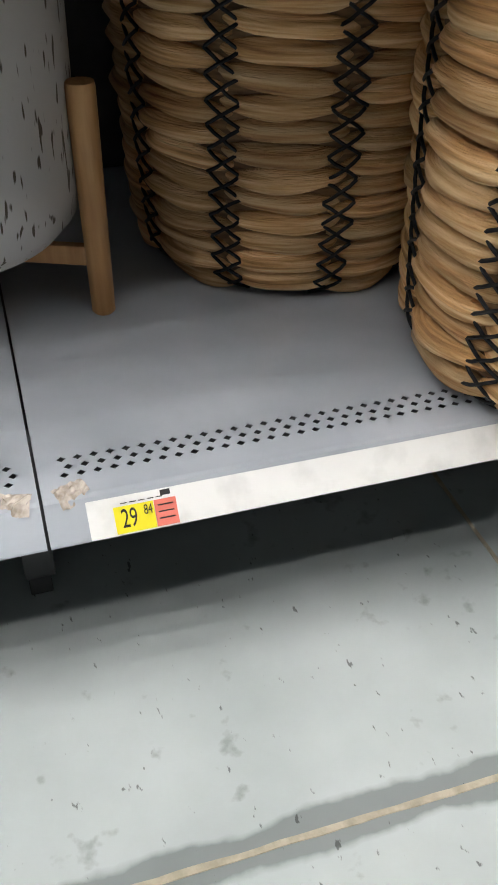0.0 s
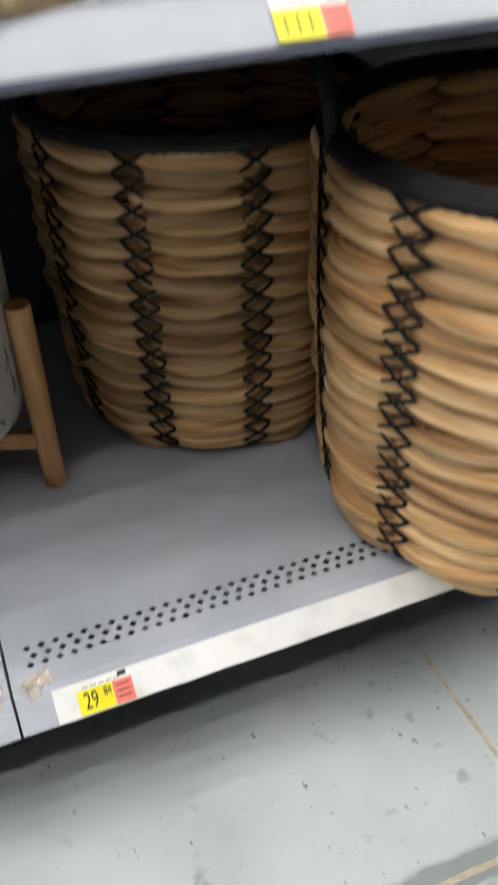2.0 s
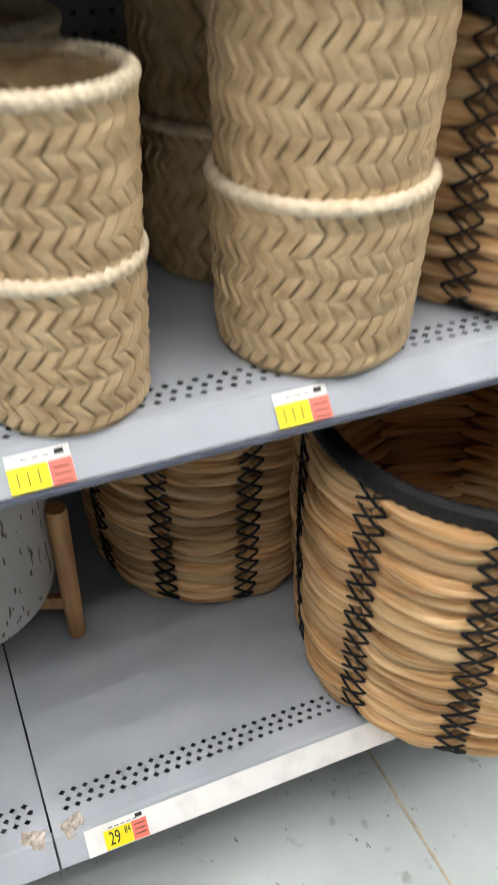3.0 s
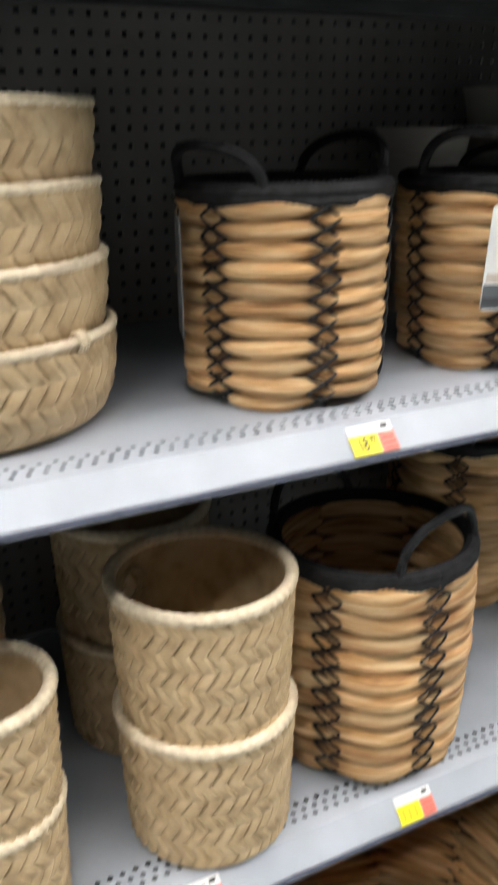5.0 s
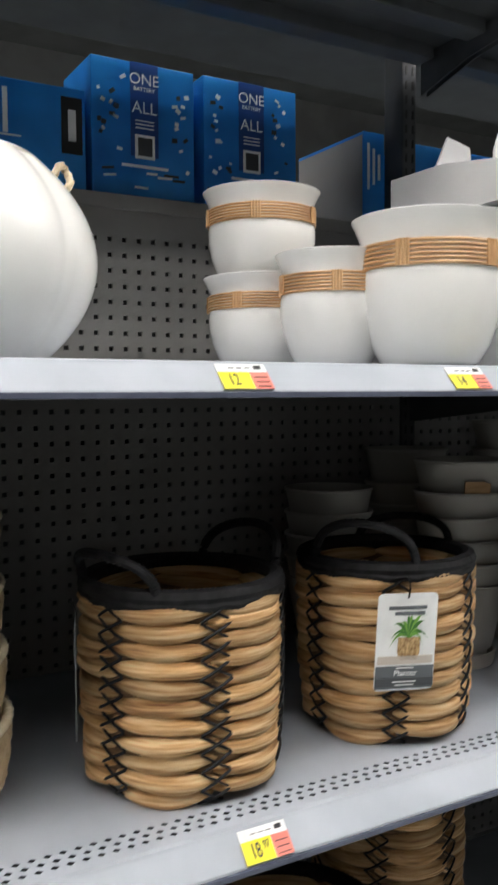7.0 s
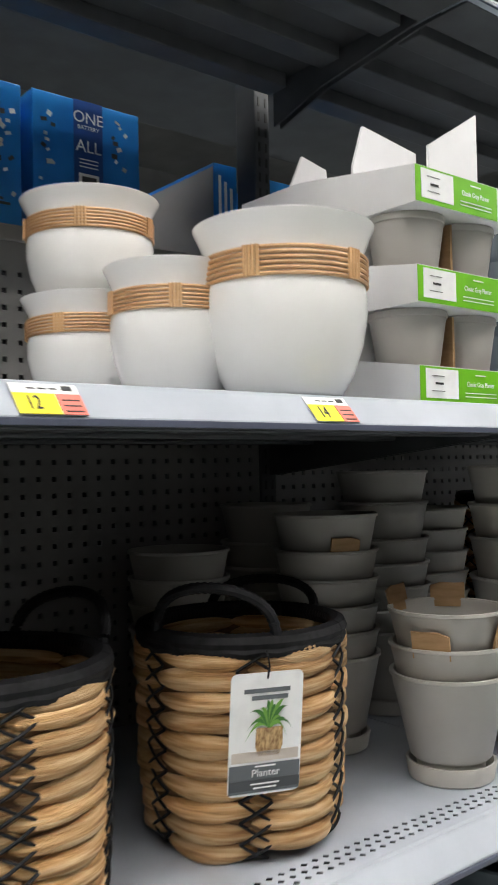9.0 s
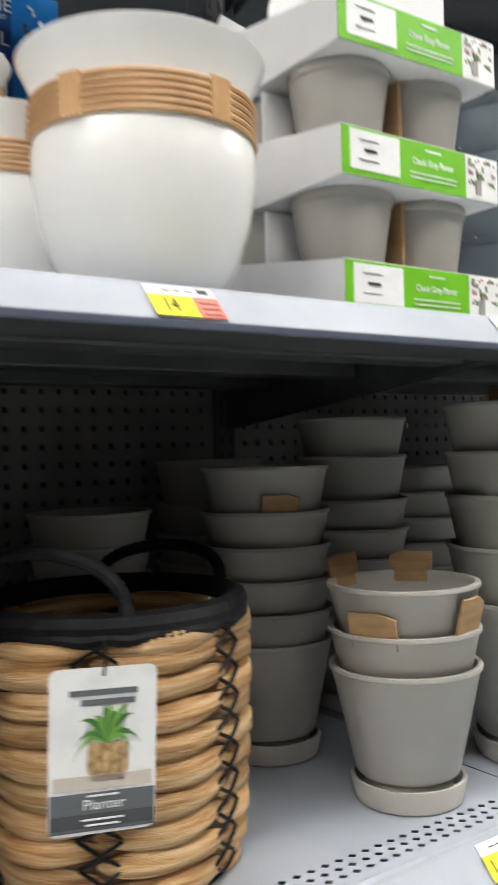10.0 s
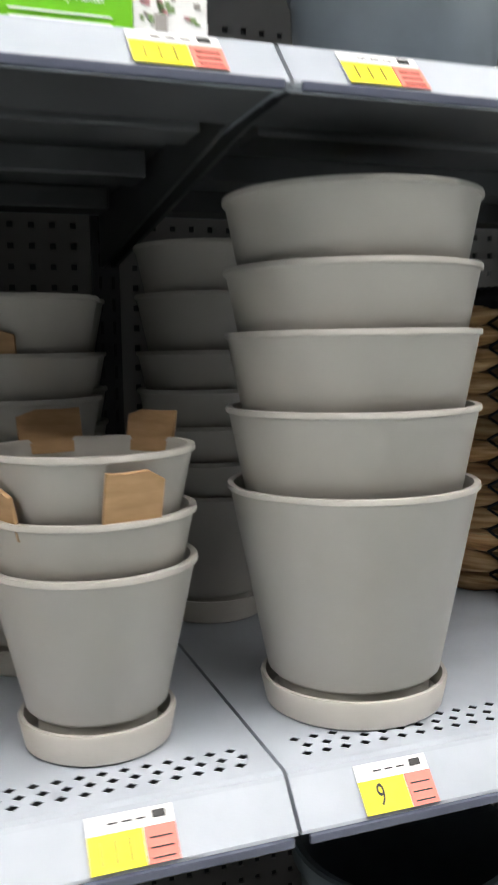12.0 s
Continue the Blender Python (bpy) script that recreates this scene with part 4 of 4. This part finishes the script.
def tray(z, top, tall, dx=0.0, dy=0.0):
    """A white open carton with a printed green front."""
    x0, x1, y0, y1 = 0.982 + dx, 1.186 + dx, 0.750 + dy, 1.07 + dy
    e = tagged(empty("display_tray", 0, 0, z), "white card tray with a green printed front, holding small grey planters", "display tray", "planter trays")
    lo, hi, t = 0.044, 0.075, 0.003
    part("base", boxed(x0, y0, 0, x1, y1, t), M_CARDW, e)
    part("front", boxed(x0, y0, t, x1, y0 + t, lo), M_CARDW, e)
    part("back", boxed(x0, y1 - t, t, x1, y1, hi), M_CARDW, e)
    for x in (x0, x1 - t):
        bm = bmesh.new()
        vs = [[bm.verts.new((xx, y, zz)) for y, zz in ((y0 + t, t), (y1 - t, t), (y1 - t, hi), (y0 + 0.2, lo + 0.03), (y0 + t, lo))] for xx in (x, x + t)]
        for i in range(5):
            bm.faces.new((vs[0][i], vs[0][(i + 1) % 5], vs[1][(i + 1) % 5], vs[1][i]))
        bm.faces.new(vs[0][::-1]), bm.faces.new(vs[1])
        part("side", bm, M_CARDW, e)
    top or part("divider", boxed((x0 + x1) / 2 - 0.002, y0 + 0.03, t, (x0 + x1) / 2 + 0.002, y1 - t, 0.112), M_CARD, e, "brown cardboard divider")
    top or part("cross_divider", boxed(x0 + t, y0 + 0.115, t, (x0 + x1) / 2 - 0.002, y0 + 0.118, 0.112), M_CARDW, e)
    w, h = x1 - x0, lo
    cx = (x0 + x1) / 2
    sheet("green_print", w * 0.765, h - 0.002, M_GREEN, e, pose(x0 + w * 0.3825, y0 - 0.0004, h / 2), "leaf green printed panel")
    sheet("white_panel", w * 0.29, h * 0.78, M_PAPER, e, pose(x0 + w * 0.19, y0 - 0.0012, h * 0.53), "white panel with a thin frame")
    for a in (-1, 1):
        sheet("frame_line", w * 0.11, 0.0006, M_INK, e, pose(x0 + w * 0.15, y0 - 0.002, h * 0.53 + a * h * 0.2))
    sheet("mark", w * 0.07, 0.0025, M_INK, e, pose(x0 + w * 0.16, y0 - 0.002, h * 0.53))
    sheet("photo", w * 0.225, h - 0.002, M_PAPER, e, pose(x0 + w * 0.882, y0 - 0.0004, h / 2), "printed photo of flowers in a pot")
    rnd = random.Random(5)
    for i in range(34):
        c = (M_LEAFP, M_PINK, M_LEAFP, M_WARMGREY)[i % 4]
        sheet("photo_fleck", rnd.uniform(0.0015, 0.004), rnd.uniform(0.0015, 0.004), c, e, pose(x0 + w * rnd.uniform(0.79, 0.97), y0 - 0.0012, h * rnd.uniform(0.35, 0.9)))
    sheet("photo_pot", 0.008, 0.014, M_WARMGREY, e, pose(x0 + w * 0.85, y0 - 0.0018, h * 0.28))
    turn = pose(0, 0, 0, 90, 0, 0)
    lettering("name", "Classic Gray Planter", 0.0085, M_WHITEINK, e, pose(x0 + w * 0.55, y0 - 0.0014, h * 0.56) @ turn @ Matrix.Diagonal((0.78, 1, 1, 1)))
    sheet("print_line", w * 0.1, 0.0014, M_WHITEINK, e, pose(x0 + w * 0.55, y0 - 0.0014, h * 0.82))
    for i in range(2):
        sheet("print_line", w * 0.3, 0.001, M_WHITEINK, e, pose(x0 + w * 0.55, y0 - 0.0014, h * (0.32 - 0.1 * i)))
    if top:
        for y, prof in ((0.85, ((x0 + t, 0.01), (1.105, 0.01), (1.105, 0.110), (x0 + 0.022, 0.124), (x0 + t, 0.07))), (0.81, ((1.082, 0.01), (x1 - t, 0.01), (x1 - t, 0.168), (1.082, 0.105))), (0.97, ((x0 + t, 0.01), (1.07, 0.01), (1.055, 0.112), (x0 + 0.028, 0.122), (x0 + t, 0.07)))):
            bm = bmesh.new()
            f, g = [bm.verts.new((x, y, zz)) for x, zz in prof], [bm.verts.new((x, y + 0.004, zz)) for x, zz in prof]
            bm.faces.new(f), bm.faces.new(g[::-1])
            k = len(prof)
            for i in range(k):
                bm.faces.new((f[i], g[i], g[(i + 1) % k], f[(i + 1) % k]))
            part("flap", bm, M_CARDW, e, "raised white carton flap")
    else:
        for r in range(3):
            for c in range(2):
                p = tagged(empty("grey_planter"), "small tapered grey planter packed in a card tray", "planter", "small grey planters")
                p.matrix_basis = pose(x0 + 0.053 + 0.1 * c, y0 + 0.062 + 0.1 * r, z + t) @ Matrix.Diagonal((1, 1, tall, 1))
                for nm, me in (("wall", SMALL), ("rim", SMALL_RIM)):
                    new(nm, me).parent = p
    return e


tray(Z3, False, 1)
tray(Z3 + 0.1165, False, 1.0)
tray(Z3 + 0.233, True, 1)
tray(Z4, False, 1, -0.012, 0.135)


# ---- planter with a wooden stand on the next bay ----
def stand_planter():
    cx, cy = -0.058, 1.1
    e = tagged(empty("stand_planter", cx, cy, ZB), "white planter with dark brush dashes on a pale wooden stand", "planter")
    prof = [(0.001, 0.085), (0.1, 0.085), (0.14, 0.095), (0.158, 0.115), (0.165, 0.15), (0.168, 0.4), (0.165, 0.403), (0.16, 0.4), (0.157, 0.15), (0.001, 0.12)]
    part("pot", lathe(prof, 80), M_SPECK, e, smooth=True)
    for k in range(4):
        a = radians(-22 + 90 * k)
        x, y = 0.182 * math.cos(a), 0.182 * math.sin(a)
        leg = lathe([(0.001, 0), (0.011, 0), (0.0135, 0.003), (0.0155, 0.252), (0.0145, 0.258), (0.001, 0.258)], 24)
        lo = part("leg", leg, M_WOOD, e, "turned pale wooden leg", True)
        lo.matrix_basis = pose(x, y, 0, 0, -0.5 if k == 0 else 0, 0)
        bar = part("cross_bar", boxed(-0.006, 0, 0.06, 0.006, 0.19, 0.083, bevel=0.002), M_WOOD, e)
        bar.matrix_basis = pose(0, 0, 0, 0, 0, math.degrees(a) - 90)
    return e


stand_planter()


# ---- boxed goods seen over the back panel ----
def tool_box(cx, w, h, spin=0, small=False):
    e = tagged(empty("blue_tool_box", cx, 1.415, 2.17, spin), "glossy blue printed carton standing beyond the back panel", "box", "blue cartons")
    part("carton", boxed(-w / 2, -0.07, 0, w / 2, 0.07, h, bevel=0.002), M_BLUE, e)
    f = -0.0706
    rnd = random.Random(int(cx * 1000))
    turn = pose(0, 0, 0, 90, 0, 0)
    if small:
        sheet("black_badge", 0.035, 0.09, M_INK, e, pose(w * 0.42, f, h - 0.06))
        sheet("badge_mark", 0.013, 0.05, M_WHITEINK, e, pose(w * 0.42, f - 0.001, h - 0.06))
        for i in range(4):
            sheet("text_column", 0.008, 0.07, M_WHITEINK, e, pose(w * 0.05 - i * 0.022, f, h - 0.05))
        for i in range(10):
            sheet("text_line", rnd.uniform(0.02, 0.06), 0.003, M_WHITEINK, e, pose(rnd.uniform(-0.4, 0.2) * w, f, rnd.uniform(0.06, 0.11)))
    else:
        sheet("navy_band", w * 0.27, h * 0.62, M_NAVY, e, pose(0, f, h * 0.69))
        lettering("words", "ONE", 0.026, M_WHITEINK, e, pose(0, f - 0.001, h - 0.028) @ turn)
        lettering("words", "BATTERY", 0.0095, M_WHITEINK, e, pose(0, f - 0.001, h - 0.044) @ turn)
        lettering("words", "ALL", 0.028, M_WHITEINK, e, pose(0, f - 0.001, h - 0.075) @ turn)
        for i in range(3):
            sheet("text_line", 0.034, 0.0018, M_WHITEINK, e, pose(0, f - 0.001, h - 0.096 - 0.006 * i))
        sheet("white_square", 0.036, 0.04, M_PAPER, e, pose(0, f - 0.001, h - 0.139), "pale grey printed square")
        sheet("grey_square", 0.026, 0.03, M_STEEL, e, pose(0, f - 0.002, h - 0.139))
        sheet("web_line", 0.085, 0.005, M_WHITEINK, e, pose(0, f - 0.001, h - 0.172))
        for i in range(26):
            s = rnd.choice((-1, 1))
            x, z = s * rnd.uniform(0.2, 0.44) * w, rnd.uniform(0.3, 0.93) * h
            sheet("tool_picture", rnd.uniform(0.005, 0.011), rnd.uniform(0.004, 0.008), (M_PAPER, M_STEEL, M_WHITEINK)[i % 3], e, pose(x, f - 0.001, z, 0, rnd.uniform(-40, 40)))
        for i in range(7):
            sheet("tool_picture", rnd.uniform(0.015, 0.03), 0.004, (M_PAPER, M_STEEL)[i % 2], e, pose(rnd.uniform(-0.42, 0.42) * w, f - 0.001, rnd.uniform(0.17, 0.32) * h, 0, rnd.uniform(-10, 10)))
    return e


tool_box(0.676, 0.187, 0.250)
tool_box(0.885, 0.193, 0.252)
tool_box(0.427, 0.29, 0.188, small=True)
deep = tagged(empty("blue_deep_box", 1.165, 1.46, 2.17), "blue printed carton, side painted pale as a reflection, beyond the panel", "box")
part("carton", boxed(-0.026, -0.115, 0, 0.026, 0.115, 0.207, bevel=0.002), M_BLUE, deep)
# pale sheet that paints a reflection onto the carton's left side
part("photo_side", boxed(-0.0268, -0.112, 0.03, -0.0262, 0.112, 0.2), M_PANEL, deep, "pale panel painted in for reflected light")
part("print_stripe", boxed(-0.0276, -0.112, 0.004, -0.027, 0.112, 0.03), M_NAVY, deep)
for i in range(3):
    sheet("text_line", 0.006, 0.09 - 0.02 * i, M_WHITEINK, deep, pose(-0.014 + 0.013 * i, -0.1156, 0.14))
tool_box(1.42, 0.3, 0.2, small=True)
rear = tagged(empty("rear_shelf"), "grey steel shelf on the far side of the back panel", "shelf")
part("deck", boxed(-1.2, BACK + 0.055, 2.14, 2.42, 1.95, 2.17, bevel=0.003), M_DECK, rear)
part("upper_deck", boxed(-1.2, BACK + 0.055, 2.70, 2.42, 1.95, 2.73, bevel=0.003), M_STEEL, rear)
part("far_panel", boxed(-1.2, 1.952, 1.6, 2.42, 1.96, 2.17), M_STEEL, rear)


def tape_scrap(x, y, spin, seed):
    """A crumpled end of clear brown tape stuck over the shelf corner."""
    e = tagged(empty("tape_scrap", x, y, ZB + 0.0012, spin), "crumpled scrap of clear tape stuck on the shelf corner", "tape", "tape scraps")
    rnd = random.Random(seed)
    bm = bmesh.new()
    n, m = 9, 6
    grid = [[bm.verts.new((0.03 * i / n - 0.015, 0.022 * k / m - 0.016, abs(rnd.gauss(0, 0.0016)) + (0 if k > 1 else -0.004 * (2 - k)))) for i in range(n + 1)] for k in range(m + 1)]
    for k in range(m):
        for i in range(n):
            bm.faces.new((grid[k][i], grid[k][i + 1], grid[k + 1][i + 1], grid[k + 1][i]))
    part("film", bm, M_TAPE, e)


M_TAPE = mixed(material("brown tinted tape", (0.55, 0.47, 0.38), 0.2), [(0.42, 0.36, 0.3), (0.66, 0.6, 0.54)], 120)
tape_scrap(0.026, 0.732, 20, 1)
tape_scrap(-0.022, 0.732, -15, 2)


# ---- things at the edge of the next bay ----
basket(1.7, 1.08, Z2, 0.33, 0.125, 0.135, 13, 6, 10, "dark brown woven basket beyond the tall grey planters", seed=11)
teal = tagged(empty("dark_planter", 1.46, 0.98, Z1), "dark blue-grey planter on the shelf below the grey ones", "planter")
part("wall", lathe([(0.001, 0), (0.085, 0), (0.09, 0.004), (0.115, 0.27), (0.117, 0.275), (0.111, 0.275), (0.087, 0.01), (0.001, 0.01)], 72), M_SLATE, teal, smooth=True)
part("rim", lathe([(0.1155, 0.255), (0.1205, 0.257), (0.1215, 0.275), (0.119, 0.278), (0.112, 0.277)], 72), M_SLATE, teal, smooth=True)
